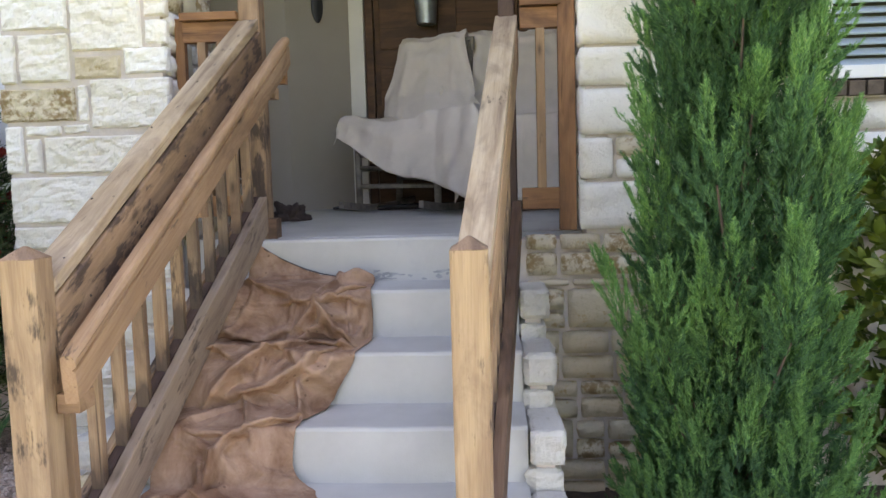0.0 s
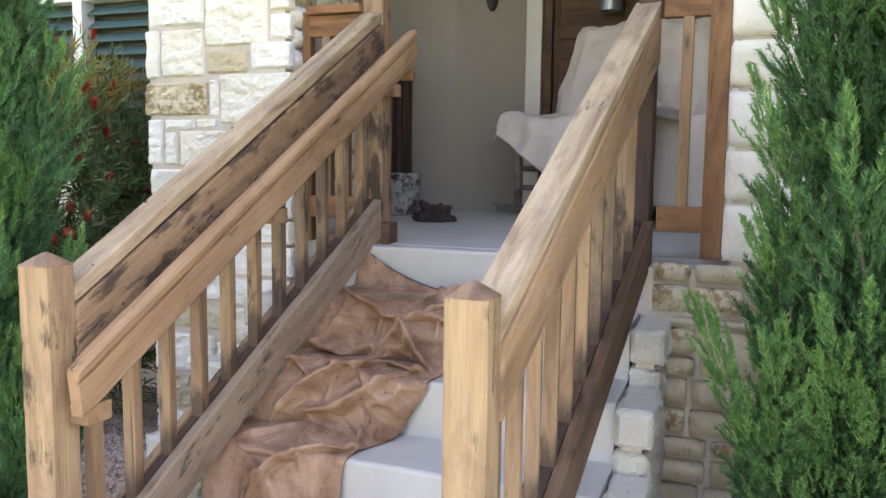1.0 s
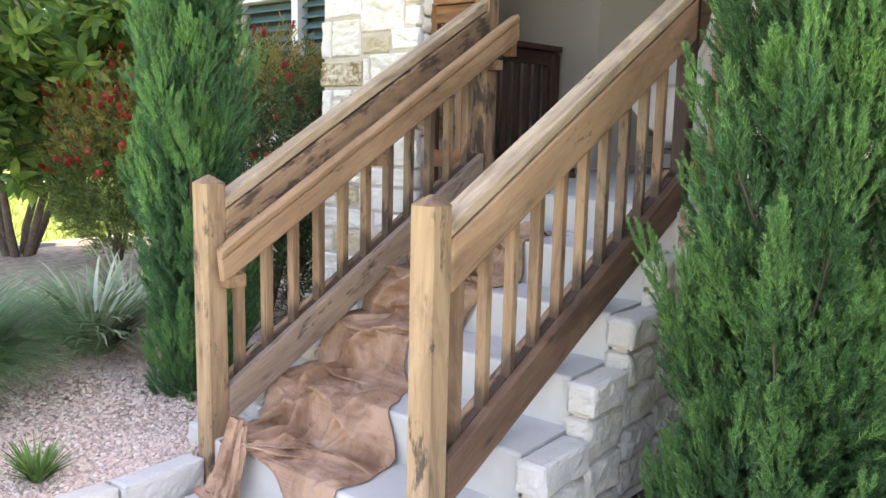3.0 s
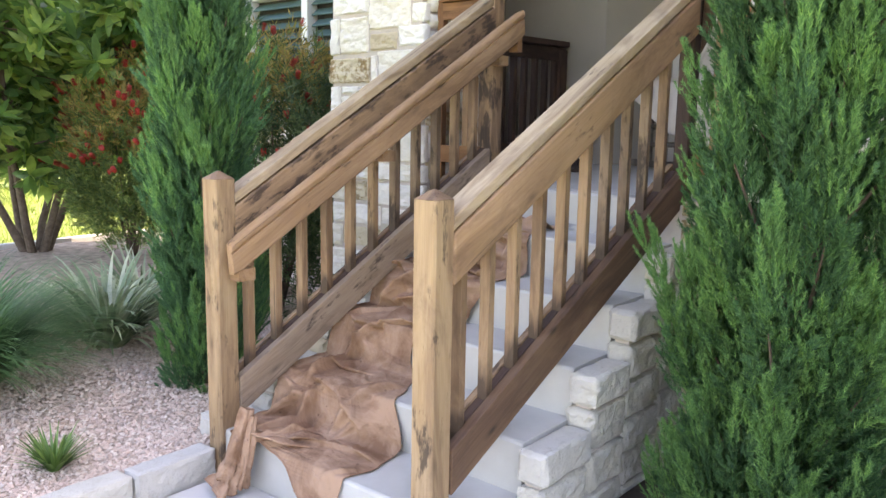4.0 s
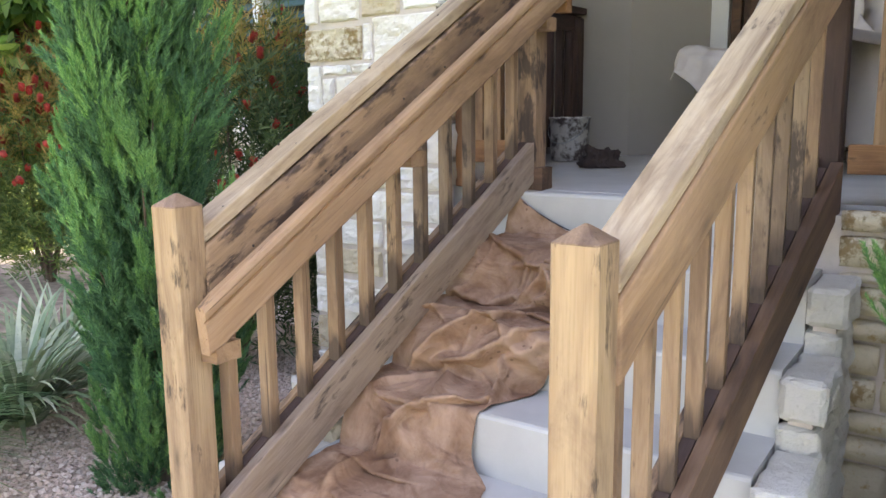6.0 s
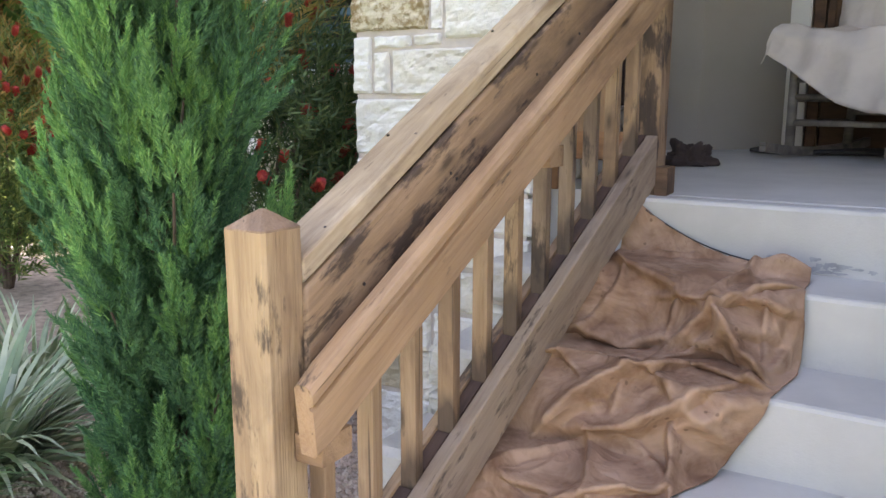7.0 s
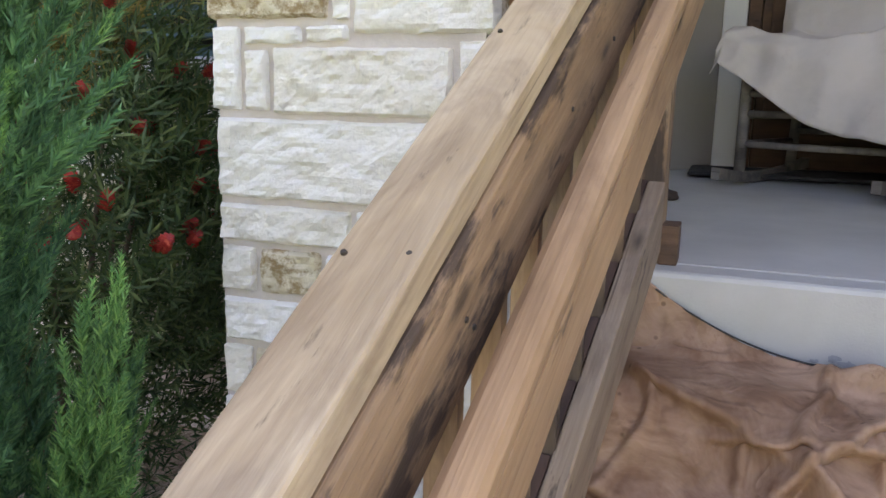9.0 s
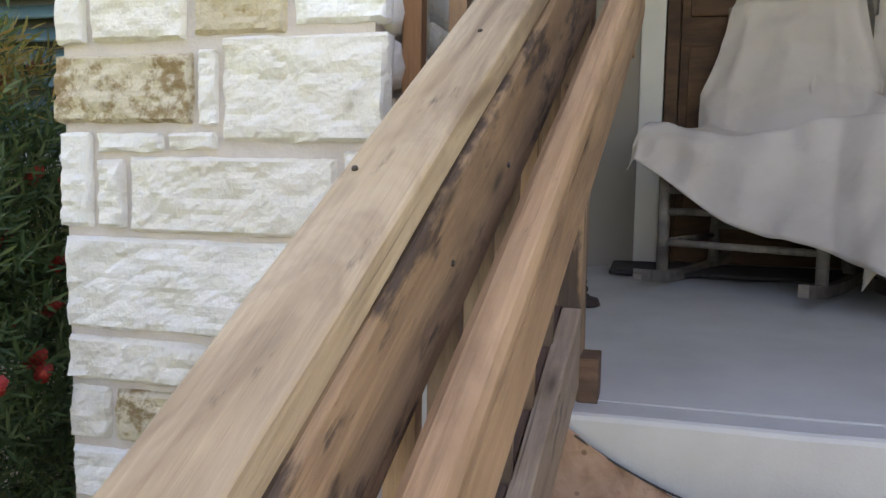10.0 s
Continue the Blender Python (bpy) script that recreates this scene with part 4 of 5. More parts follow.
SA, SB = Vector((0, STEP_Y[0], RISE)), Vector((0, STEP_Y[5], FLOOR))
SDIR = (SB - SA).normalized()
SNRM = Vector((0, -SDIR.z, SDIR.y))
STEP_U = [(Vector((0, y, RISE * (i + 1))) - SA).dot(SDIR) for i, y in enumerate(STEP_Y)]
STEP_H = [(Vector((0, y, RISE * (i + 1))) - SA).dot(SNRM) for i, y in enumerate(STEP_Y)]


def cloth_edge(u, table):
    for (a, x), (b, w) in zip(table, table[1:]):
        if a <= u <= b:
            t = (u - a) / (b - a)
            t = t * t * (3 - 2 * t)
            return x + (w - x) * t
    return table[0][1] if u < table[0][0] else table[-1][1]


def solid_height(u):
    """Outermost point of the flight across the slope at u, below the porch edge."""
    best = -0.3
    for i in range(5):
        du = u - STEP_U[i]
        best = max(best, STEP_H[i] + (-du * SDIR.z / SDIR.y if du >= 0 else du * SDIR.y / SDIR.z))
    return best


# long folds as they lie: x and way up the slope at either end, height, width
FOLDS = [
    (-0.793, 0.899, -0.488, 1.157, 0.055, 0.03),
    (-0.666, 0.943, -0.578, 0.689, 0.035, 0.022),
    (-0.478, 0.966, -0.422, 0.741, 0.05, 0.016),
    (-0.466, 0.975, -0.235, 1.095, 0.03, 0.022),
    (-0.472, 1.326, -0.295, 1.156, 0.06, 0.03),
    (-0.314, 1.2, -0.242, 1.396, 0.045, 0.02),
    (-0.357, 1.398, -0.316, 1.2, 0.028, 0.018),
    (-0.565, 1.188, -0.407, 1.382, 0.04, 0.026),
    (-0.493, 1.175, -0.299, 1.122, 0.03, 0.018),
    (-0.678, 1.123, -0.555, 1.19, 0.022, 0.03),
    (-0.789, 0.723, -0.592, 0.716, 0.022, 0.024),
    (-0.752, 1.479, -0.472, 1.326, 0.026, 0.03),
    (-0.619, 0.815, -0.454, 0.807, 0.018, 0.028),
]


def drop_cloth():
    rng = np.random.default_rng(77)
    U0, U1 = -0.13, STEP_U[5] - RISE * SDIR.z - 0.02
    right = [(-0.13, -0.27), (0.0, -0.215), (0.12, -0.19), (0.27, -0.215), (0.42, -0.30), (0.56, -0.37), (0.66, -0.455), (0.78, -0.44), (0.93, -0.38), (1.06, -0.29), (1.22, -0.255), (1.42, -0.27), (1.58, -0.28), (1.66, -0.30)]
    left = [(-0.30, -0.86), (-0.1, -0.86), (0.2, -0.90), (0.9, -0.90), (1.25, -0.87), (1.66, -0.81)]
    nu, nv, extra = 250, 96, 12
    us = np.linspace(U0, U1, nu + 1)
    xl = np.array([cloth_edge(u, left) for u in us])[:, None]
    xr = np.array([cloth_edge(u, right) + 0.014 * noise.noise(Vector((u * 9, 3.3, 0))) for u in us])[:, None]
    v = np.linspace(0, 1, nv + 1)[None, :]
    X = xl + (xr - xl) * v
    # the front hem hangs over the lowest arris in the middle only
    hang = -0.13 * np.exp(-((X + 0.30) / 0.17) ** 2)
    U = us[:, None] + (hang - U0) * np.clip(1 - (us[:, None] - U0) / 0.22, 0, 1)

    def field(ax, bx, au, bu, w):
        return np.array([[noise.noise(Vector((x * ax + u * bx, u * au + x * bu, w))) for x, u in zip(p, q)] for p, q in zip(X, U)])
    warp, slack = field(3.1, 0, 3.1, 0, 4.0), field(2.2, 0.6, 2.2, -0.6, 9.0)
    net, net2 = np.abs(field(3.2, 1.8, 4.0, -1.0, 8.0)), np.abs(field(6.5, -2.5, 7.0, 2.5, 3.0))
    # rucks: long lopsided ridges, mostly slanting down towards the rail, falling over on themselves
    total, tip = np.zeros_like(X), np.zeros_like(X)
    for k in range(26):
        cu, cx = rng.uniform(U0 + 0.08, U1), rng.uniform(-0.90, -0.26)
        ang = rng.normal(0.65, 0.50) if k % 4 else rng.uniform(-0.5, 1.8)
        L, w, h = rng.uniform(0.10, 0.32), rng.uniform(0.011, 0.024), rng.uniform(0.030, 0.062)
        dx, du = X - cx, U - cu
        al = dx * math.cos(ang) + du * math.sin(ang)
        ac = -dx * math.sin(ang) + du * math.cos(ang) + 0.09 * warp + 0.30 * al * al / L * rng.uniform(-1, 1)
        side = np.where(ac > 0, w, w * 0.55)
        g = h * np.exp(-(np.abs(ac) / side) ** 1.7) * np.clip(1.25 - (np.abs(al) / L) ** 2, 0, 1)
        total += g ** 2.5
        tip += g * math.cos(ang)
    for x0, u0, x1, u1, h, w in FOLDS:
        h *= 1.5
        L = math.hypot(x1 - x0, u1 - u0)
        cx, cu = (x1 - x0) / L, (u1 - u0) / L
        al = (X - x0) * cx + (U - u0) * cu
        ac = (U - u0) * cx - (X - x0) * cu + 0.035 * warp
        side = np.where(ac > 0, w * 1.15, w * 0.34)
        g = h * np.exp(-(np.abs(ac) / side) ** 1.25) * np.clip(1.2 - (np.abs(al / L - 0.5) / 0.55) ** 4, 0, 1)
        total += g ** 2.5
        tip += 0.9 * g * cx
    fold = total ** 0.4
    crease = 0.095 * np.clip(0.26 - net * 2.6, 0, 1) + 0.024 * np.clip(0.24 - net2 * 2.2, 0, 1)
    grid = np.linspace(-0.5, U1 + 0.3, 900)
    bare = np.interp(U, grid, [solid_height(u) for u in grid])
    sag = np.interp(U, grid, [max(solid_height(u + d * 0.012) - 3.4 * (d * 0.012) ** 2 - 0.08 * abs(d * 0.012) for d in range(-22, 23)) for u in grid])
    rim = np.minimum(v, 1 - v) * (xr - xl)
    edge = 0.25 + 0.75 * np.clip(rim / 0.06, 0, 1)
    keep = np.where(v > 0.5, 0.30 + 0.70 * np.clip(rim / 0.14, 0, 1), 1.0)
    high = bare + 0.007 + (np.maximum(sag, bare) - bare) * keep + (fold + crease + 0.020 * (warp + 0.5)) * edge
    # a thick tuck at the end of the top hem
    high = high + 0.075 * np.exp(-((U - U1 + 0.045) / 0.028) ** 2 - ((X + 0.33) / 0.085) ** 2)
    UU = U - 0.8 * np.clip(tip, -0.06, 0.06) * edge
    P = np.stack([X, SA.y + SDIR.y * UU + SNRM.y * high, SA.z + SDIR.z * UU + SNRM.z * high], 2)
    # the top hem is hitched up the last riser beside the post
    a = np.clip((X[-1] + 0.80) / 0.42, 0, 1)
    rise = 0.165 * (1 - a) ** 1.9 + 0.012
    top_rows = []
    for r in range(1, extra + 1):
        f = r / extra
        pleat = 0.012 * np.sin(a * 17 + f * 1.5) * (1 - f * 0.5)
        row = P[-1].copy()
        row[:, 1] = P[-1][:, 1] + (3.386 - P[-1][:, 1]) * min(1, f * 1.5) ** 0.7 - np.abs(pleat)
        row[:, 2] = P[-1][:, 2] + (0.925 + rise - P[-1][:, 2]) * f
        row[:, 0] += 0.02 * f * (1 - a)
        top_rows.append(row)
    P = np.concatenate([P, np.array(top_rows)], 0)
    nu += extra
    home = P.copy()
    links = []
    for di, dj, loose, stiff in ((1, 0, 1.0, 1.0), (0, 1, 1.0, 1.0), (1, 1, 1.0, 0.5), (1, -1, 1.0, 0.5), (3, 0, 1.0, 0.6), (0, 3, 1.0, 0.6), (7, 0, 1.0, 0.4), (0, 7, 1.0, 0.4)):
        for par in range(2 * max(di, abs(dj))):
            I, J = np.meshgrid(np.arange(nu + 1 - di), np.arange(max(0, -dj), nv + 1 - max(0, dj)), indexing="ij")
            key = (I // max(1, di) % 2 * max(1, di) + I % max(1, di)) if di else (J // dj % 2 * dj + J % dj)
            ok = key == par
            I, J = I[ok], J[ok]
            rest = np.linalg.norm(P[I, J] - P[I + di, J + dj], axis=1) * loose
            links.append((I, J, I + di, J + dj, rest, stiff))
    ys, top = np.array(STEP_Y) - 0.006, np.arange(7) * RISE
    V = np.zeros_like(P)
    dt = 0.012
    for step in range(5):
        old = P.copy()
        V[..., 2] -= 9.8 * dt
        P = P + V * dt
        for _ in range(4):
            for a, b, c, d, rest, stiff in links:
                D = P[c, d] - P[a, b]
                L = np.linalg.norm(D, axis=1) + 1e-9
                D *= (0.5 * stiff * (L - rest) / L)[:, None]
                P[a, b] += D
                P[c, d] -= D
            P[-4:] += (home[-4:] - P[-4:]) * 0.4
            P[:, 0] += (home[:, 0] - P[:, 0]) * 0.2
            P[:, -1, :2] += (home[:, -1, :2] - P[:, -1, :2]) * 0.2
            P[0] += (home[0] - P[0]) * 0.1
            k = np.searchsorted(ys, P[..., 1], side="right")
            up = top[k] + 0.005 - P[..., 2]
            fore = np.where(k > 0, P[..., 1] - ys[np.maximum(k - 1, 0)], 1.0)
            hit = up > 0
            lift = hit & (up <= fore)
            P[..., 2] += np.where(lift, up, 0)
            P[..., 1] -= np.where(hit & ~lift, fore, 0)
        V = (P - old) / dt * 0.90
        V[hit] *= 0.4
        V = np.clip(V, -1.0, 1.0)
    verts = P.reshape(-1, 3).tolist()
    w = nv + 1
    faces = [(i * w + j, i * w + j + 1, (i + 1) * w + j + 1, (i + 1) * w + j) for i in range(nu) for j in range(nv)]
    e = thing("drop_cloth", (-0.6, 2.4, 0.3), "crumpled brown canvas drop cloth spilling down the steps", "drop cloth")
    ob = raw("sheet", verts, faces, CANVAS, e, smooth=True)
    s = ob.modifiers.new("smooth", "SUBSURF")
    s.levels = s.render_levels = 1
    s = ob.modifiers.new("thick", "SOLIDIFY")
    s.thickness, s.offset = 0.003, 1.0

    # bunched corner against the post: twisted tube of cloth
    def roll(path, r0, r1, seed, name):
        vs, fs = [], []
        n, k = len(path) * 8, 40
        for i in range(n + 1):
            t = i / n * (len(path) - 1)
            a = min(int(t), len(path) - 2)
            f = t - a
            f = f * f * (3 - 2 * f)
            c = Vector(path[a]).lerp(Vector(path[a + 1]), f)
            d = (Vector(path[a + 1]) - Vector(path[a])).normalized()
            sx = d.cross(Vector((0.3, 1, 0.2))).normalized()
            sy = d.cross(sx)
            r = r0 + (r1 - r0) * i / n
            for j in range(k):
                g = j / k * math.tau
                b = noise.noise(Vector((math.cos(g) * 1.6 + seed, math.sin(g) * 1.6, i / n * 2.2)))
                b2 = abs(noise.noise(Vector((math.cos(g + i * 0.05) * 3.4 + seed, math.sin(g + i * 0.05) * 3.4, i / n * 3.0))))
                q = c + (sx * math.cos(g) + sy * math.sin(g) * 0.75) * r * (0.95 + 0.55 * b - 0.55 * b2)
                vs.append((q.x, q.y, max(q.z, 0.006 + 0.004 * b)))
        for i in range(n):
            for j in range(k):
                fs.append((i * k + j, i * k + (j + 1) % k, (i + 1) * k + (j + 1) % k, (i + 1) * k + j))
        fs.append(tuple(range(k)))
        fs.append(tuple(n * k + j for j in reversed(range(k))))
        raw(name, vs, fs, CANVAS, e, smooth=True)

    # thin dark line that follows the top hem
    pts = [Vector((-0.745 + 0.40 * k / 16, 3.380, 0.943 + 0.165 * (1 - min(1.0, (0.055 + 0.40 * k / 16) / 0.42)) ** 1.9)) for k in range(17)]
    bm = bmesh.new()
    for a, b in zip(pts, pts[1:]):
        m, length = along(a, b)
        bmesh.ops.create_cone(bm, cap_ends=True, segments=7, radius1=0.0022, radius2=0.0022, depth=length * 1.05, matrix=m @ pose(0, 0, 0, 0, 90, 0))
    part("hem_cord", bm, BLACK, e, "thin dark line along the hem")
    roll([(-0.72, 1.925, 0.325), (-0.725, 1.895, 0.22), (-0.74, 1.868, 0.12), (-0.755, 1.845, 0.05), (-0.77, 1.825, 0.015)], 0.030, 0.078, 1.0, "bunched_corner")
    roll([(-0.69, 1.925, 0.30), (-0.675, 1.90, 0.22), (-0.68, 1.88, 0.12), (-0.70, 1.87, 0.04)], 0.022, 0.045, 5.0, "bunched_corner")


drop_cloth()


# ---------------- rocking chairs under a dust sheet ----------------
def stick(name, p0, p1, r0, r1, material, parent, seg=12):
    m, length = along(p0, p1, (0, 0, 1) if abs((Vector(p1) - Vector(p0)).normalized().z) < 0.95 else (1, 0, 0))
    bm = bmesh.new()
    bmesh.ops.create_cone(bm, cap_ends=True, segments=seg, radius1=r0, radius2=r1, depth=length)
    return part(name, bm, material, parent, "", m @ pose(0, 0, 0, 0, 90, 0), True)


def rocking_chair(x, y, turn, label):
    z = floor_z(y)
    e = thing("rocking_chair", (x, y, z), label, "rocking chair", "rocking chairs", turn=turn)
    M = e.matrix_world
    P = lambda a, b, c: tuple(M @ Vector((a, b, c)))
    for s in (-1, 1):
        sx = s * 0.275
        stick("front_leg", P(sx, -0.24, 0.05), P(sx, -0.24, 0.455), 0.021, 0.021, GREYWOOD, e)
        stick("back_leg", P(sx * 0.93, 0.20, 0.05), P(sx * 0.9, 0.30, 1.06), 0.021, 0.018, GREYWOOD, e)
        # bowed rocker
        bm = bmesh.new()
        rows = []
        for i in range(21):
            t = -0.44 + 0.86 * i / 20
            zz = 0.022 + 0.17 * (t + 0.02) ** 2
            rows.append([bm.verts.new((sx + a, t, zz + b)) for a, b in ((-0.016, -0.02), (0.016, -0.02), (0.016, 0.022), (-0.016, 0.022))])
        for a, b in zip(rows, rows[1:]):
            for k in range(4):
                bm.faces.new((a[k], a[(k + 1) % 4], b[(k + 1) % 4], b[k]))
        bm.faces.new(rows[0]), bm.faces.new(rows[-1][::-1])
        bmesh.ops.recalc_face_normals(bm, faces=bm.faces)
        part("rocker", bm, GREYWOOD, e, "bowed grey wooden rocker", M)
        bm = box_bm(0.07, 0.45, 0.024, 0.008)
        part("armrest", bm, GREYWOOD, e, "", M @ Matrix.Translation((sx, -0.025, 0.455)))
        for zz in (0.16, 0.26):
            stick("side_rung", P(sx, -0.24, zz), P(sx * 0.94, 0.21, zz), 0.011, 0.011, GREYWOOD, e)
    for zz, r in ((0.155, 0.013), (0.27, 0.013), (0.345, 0.012)):
        stick("front_rung", P(-0.275, -0.24, zz), P(0.275, -0.24, zz), r, r, GREYWOOD, e)
    stick("back_rung", P(-0.255, 0.21, 0.2), P(0.255, 0.21, 0.2), 0.012, 0.012, GREYWOOD, e)
    for k in range(7):
        bm = box_bm(0.54, 0.058, 0.016, 0.005)
        part("seat_slat", bm, GREYWOOD, e, "", M @ Matrix.Translation((0, -0.235 + k * 0.07, 0.415 - 0.006 * k)))
    for k in range(5):
        a = -0.19 + 0.095 * k
        stick("back_slat", P(a, 0.22, 0.42), P(a, 0.30, 1.02), 0.013, 0.013, GREYWOOD, e)
    bm = box_bm(0.55, 0.03, 0.09, 0.01)
    part("back_rail", bm, GREYWOOD, e, "", M @ Matrix.Translation((0, 0.30, 1.04)))
    return e


def dust_sheet(x, y, turn, hem, half_top, half_arm, label, seed, reach=1.0, lift=0.0):
    """Thrown over back and arms: a taut fan on the back, a slack lap over the arms, a slanting hem."""
    z = floor_z(y)
    M = pose(x, y, z, 0, 0, turn)
    prof = [(0.40, 0.55), (0.37, 0.85), (0.335, 1.085), (0.295, 1.115), (0.262, 1.08), (0.225, 0.92), (0.19, 0.74), (0.13, 0.61), (0.02, 0.585), (-0.12, 0.59), (-0.27, 0.595), (-0.325, 0.57), (-0.345, 0.50)]
    wide = [half_top * 1.1, half_top * 1.05, half_top, half_top, half_top * 1.02, half_top * 1.18, half_top * 1.42, half_arm * 0.97, half_arm, half_arm * 1.03, half_arm * 1.08, half_arm * 1.13, half_arm * 1.15]
    nu, nv = 150, 110
    verts, faces = [], []
    for i in range(nu + 1):
        t = i / nu * (len(prof) - 1)
        k = min(int(t), len(prof) - 2)
        f = t - k
        f = f * f * (3 - 2 * f) * 0.5 + f * 0.5
        py = prof[k][0] + (prof[k + 1][0] - prof[k][0]) * f
        pz = prof[k][1] + (prof[k + 1][1] - prof[k][1]) * f
        hw = wide[k] + (wide[k + 1] - wide[k]) * f
        tt = i / nu
        for j in range(nv + 1):
            v = -1 + 2 * j / nv
            far = 1 + (reach - 1) * min(1, max(0, (t - 6.2) / 1.5))
            a = v * hw * (far if v > 0 else 1)
            # lap sags between the arms and its front falls to the slanting hem
            sag = 0.0
            if t > 6.3:
                g = min(1, (t - 6.3) / 1.5)
                sag = -0.085 * g * max(0, 1 - (a / (half_arm * 0.8)) ** 2) * (1 - 0.75 * max(0, min(1, (t - 9) / 2)))
            drop = 0.0
            if t > 10.2:
                drop = -((t - 10.2) / 1.8) * (hem[0] + (hem[1] - hem[0]) * (v + 1) / 2)
            zz = pz + sag + drop
            if v < -0.93 or v > 0.93:
                zz -= (abs(v) - 0.93) * 0.8 * (t > 6)
            n = noise.noise(Vector((a * 4 + seed, py * 5 + t * 0.4, zz * 3)))
            vert = math.sin(a * 26 + 5 * n + seed) * 0.012 * (0.3 + abs(v))
            fold = 0.016 * (1 - abs(noise.noise(Vector((a * 5.5 + seed, t * 0.75, 1.0)))) * 2) + vert
            # swags under the top edge
            if 3.0 < t < 7.0:
                s = abs(v) ** 1.6
                fold += 0.016 * math.sin((zz + 0.10 * s) * 40) * math.exp(-((t - 4.5) / 0.8) ** 2) * (1 - abs(v))
                fold += 0.010 * math.exp(-((abs(v) - 0.62) / 0.08) ** 2)
            top = 0.022 * (v > 0) * v * math.exp(-((t - 3) / 0.9) ** 2)
            over = -0.16 * max(0, a - half_arm) / 0.25 * min(1, max(0, (t - 7) / 3)) if reach > 1 else 0.0
            verts.append(tuple(M @ Vector((a, py - fold + over, zz + top + fold * 0.4 + lift))))
    w = nv + 1
    for i in range(nu):
        for j in range(nv):
            faces.append((i * w + j, i * w + j + 1, (i + 1) * w + j + 1, (i + 1) * w + j))
    ob = raw("dust_sheet", verts, faces, SHEET, smooth=True)
    s = ob.modifiers.new("thick", "SOLIDIFY")
    s.thickness = 0.004
    return tagged(ob, label, "dust sheet", "dust sheets")


rocking_chair(-0.232, 5.085, -25, "weathered grey wooden rocking chair under a sheet")
dust_sheet(-0.232, 5.085, -25, (0.02, 0.44), 0.235, 0.325, "pale grey dust sheet draped over a rocking chair", 0.0, 1.95, -0.012)
rocking_chair(0.44, 5.06, 4, "grey wooden rocking chair beside the covered one")
dust_sheet(0.44, 5.06, 4, (0.40, 0.46), 0.36, 0.39, "pale grey dust sheet hanging low over a chair", 7.3)
# the mat's black band also paints in the dark shadows under the rockers
tagged(block("door_mat", (-0.78, 5.13, floor_z(5.13) + 0.012), (0.15, 5.50, floor_z(5.5) + 0.018), MAT_BLACK, bevel=0.004), "black fibre door mat at the threshold, also standing in for rocker shadows", "door mat")


def paint_pail(x, y):
    z = floor_z(y)
    e = thing("paint_pail", (x, y, z), "white paint pail spattered with brown stain", "pail")
    bm = bmesh.new()
    ring = [(0.0, 0.002), (0.070, 0.002), (0.078, 0.008), (0.083, 0.20), (0.087, 0.203), (0.087, 0.213), (0.080, 0.213), (0.074, 0.01), (0.0, 0.01)]
    n = 32
    ring = [(r * 1.3, h * 1.12) for r, h in ring]
    rows = [[bm.verts.new((r * math.cos(k * math.tau / n), r * math.sin(k * math.tau / n), h)) for k in range(n)] if r else [bm.verts.new((0, 0, h))] for r, h in ring]
    for a, b in zip(rows, rows[1:]):
        for k in range(n):
            l = (k + 1) % n
            if len(a) == 1:
                bm.faces.new((a[0], b[k], b[l]))
            elif len(b) == 1:
                bm.faces.new((a[k], a[l], b[0]))
            else:
                bm.faces.new((a[k], a[l], b[l], b[k]))
    bmesh.ops.recalc_face_normals(bm, faces=bm.faces)
    part("body", bm, PAIL, e, "", Matrix.Translation((x, y, z)), True)
    pts = [Vector((x + 0.114 * math.cos(a), y + 0.122 * math.sin(a), z + 0.218 + 0.12 * math.sin(a))) for a in np.linspace(math.pi, math.tau, 14)]
    bm = bmesh.new()
    for a, b in zip(pts, pts[1:]):
        m, length = along(a, b)
        bmesh.ops.create_cone(bm, cap_ends=True, segments=6, radius1=0.0025, radius2=0.0025, depth=length, matrix=m @ pose(0, 0, 0, 0, 90, 0))
    part("handle", bm, STEEL, e, "thin wire bail handle")


paint_pail(-1.215, 4.765)


def rag(x, y, sx, sy, sz, turn, seed):
    bm = bmesh.new()
    bmesh.ops.create_icosphere(bm, subdivisions=5, radius=1.0)
    for v in bm.verts:
        n = noise.fractal(v.co * 1.7 + Vector((seed, 0, 0)), 1.0, 2.0, 4)
        r = 1 - abs(noise.noise(v.co * 3 + Vector((0, seed, 0)))) * 0.6
        v.co = Vector((v.co.x * sx, v.co.y * sy, max(0.0, v.co.z + 0.25) * sz)) * (0.75 + 0.4 * n) * (0.7 + 0.35 * r)
    z = floor_z(y)
    tagged(part("rag", bm, RAG, None, "", pose(x, y, z, 0, 0, turn), True), "crumpled dark brown stain rag on the floor", "rag")


rag(-0.895, 4.45, 0.115, 0.10, 0.10, 20, 2.0)
rag(-0.93, 4.62, 0.09, 0.07, 0.06, -30, 6.0)



# ---------------- plants ----------------
def rot_to(axes):
    """Rotation matrices whose z is each of the axes."""
    a = axes / np.linalg.norm(axes, axis=1, keepdims=True)
    h = np.where(np.abs(a[:, 2:3]) < 0.93, np.array([[0.0, 0, 1]]), np.array([[1.0, 0, 0]]))
    x = np.cross(h, a)
    x /= np.linalg.norm(x, axis=1, keepdims=True)
    y = np.cross(a, x)
    return np.stack([x, y, a], axis=2)


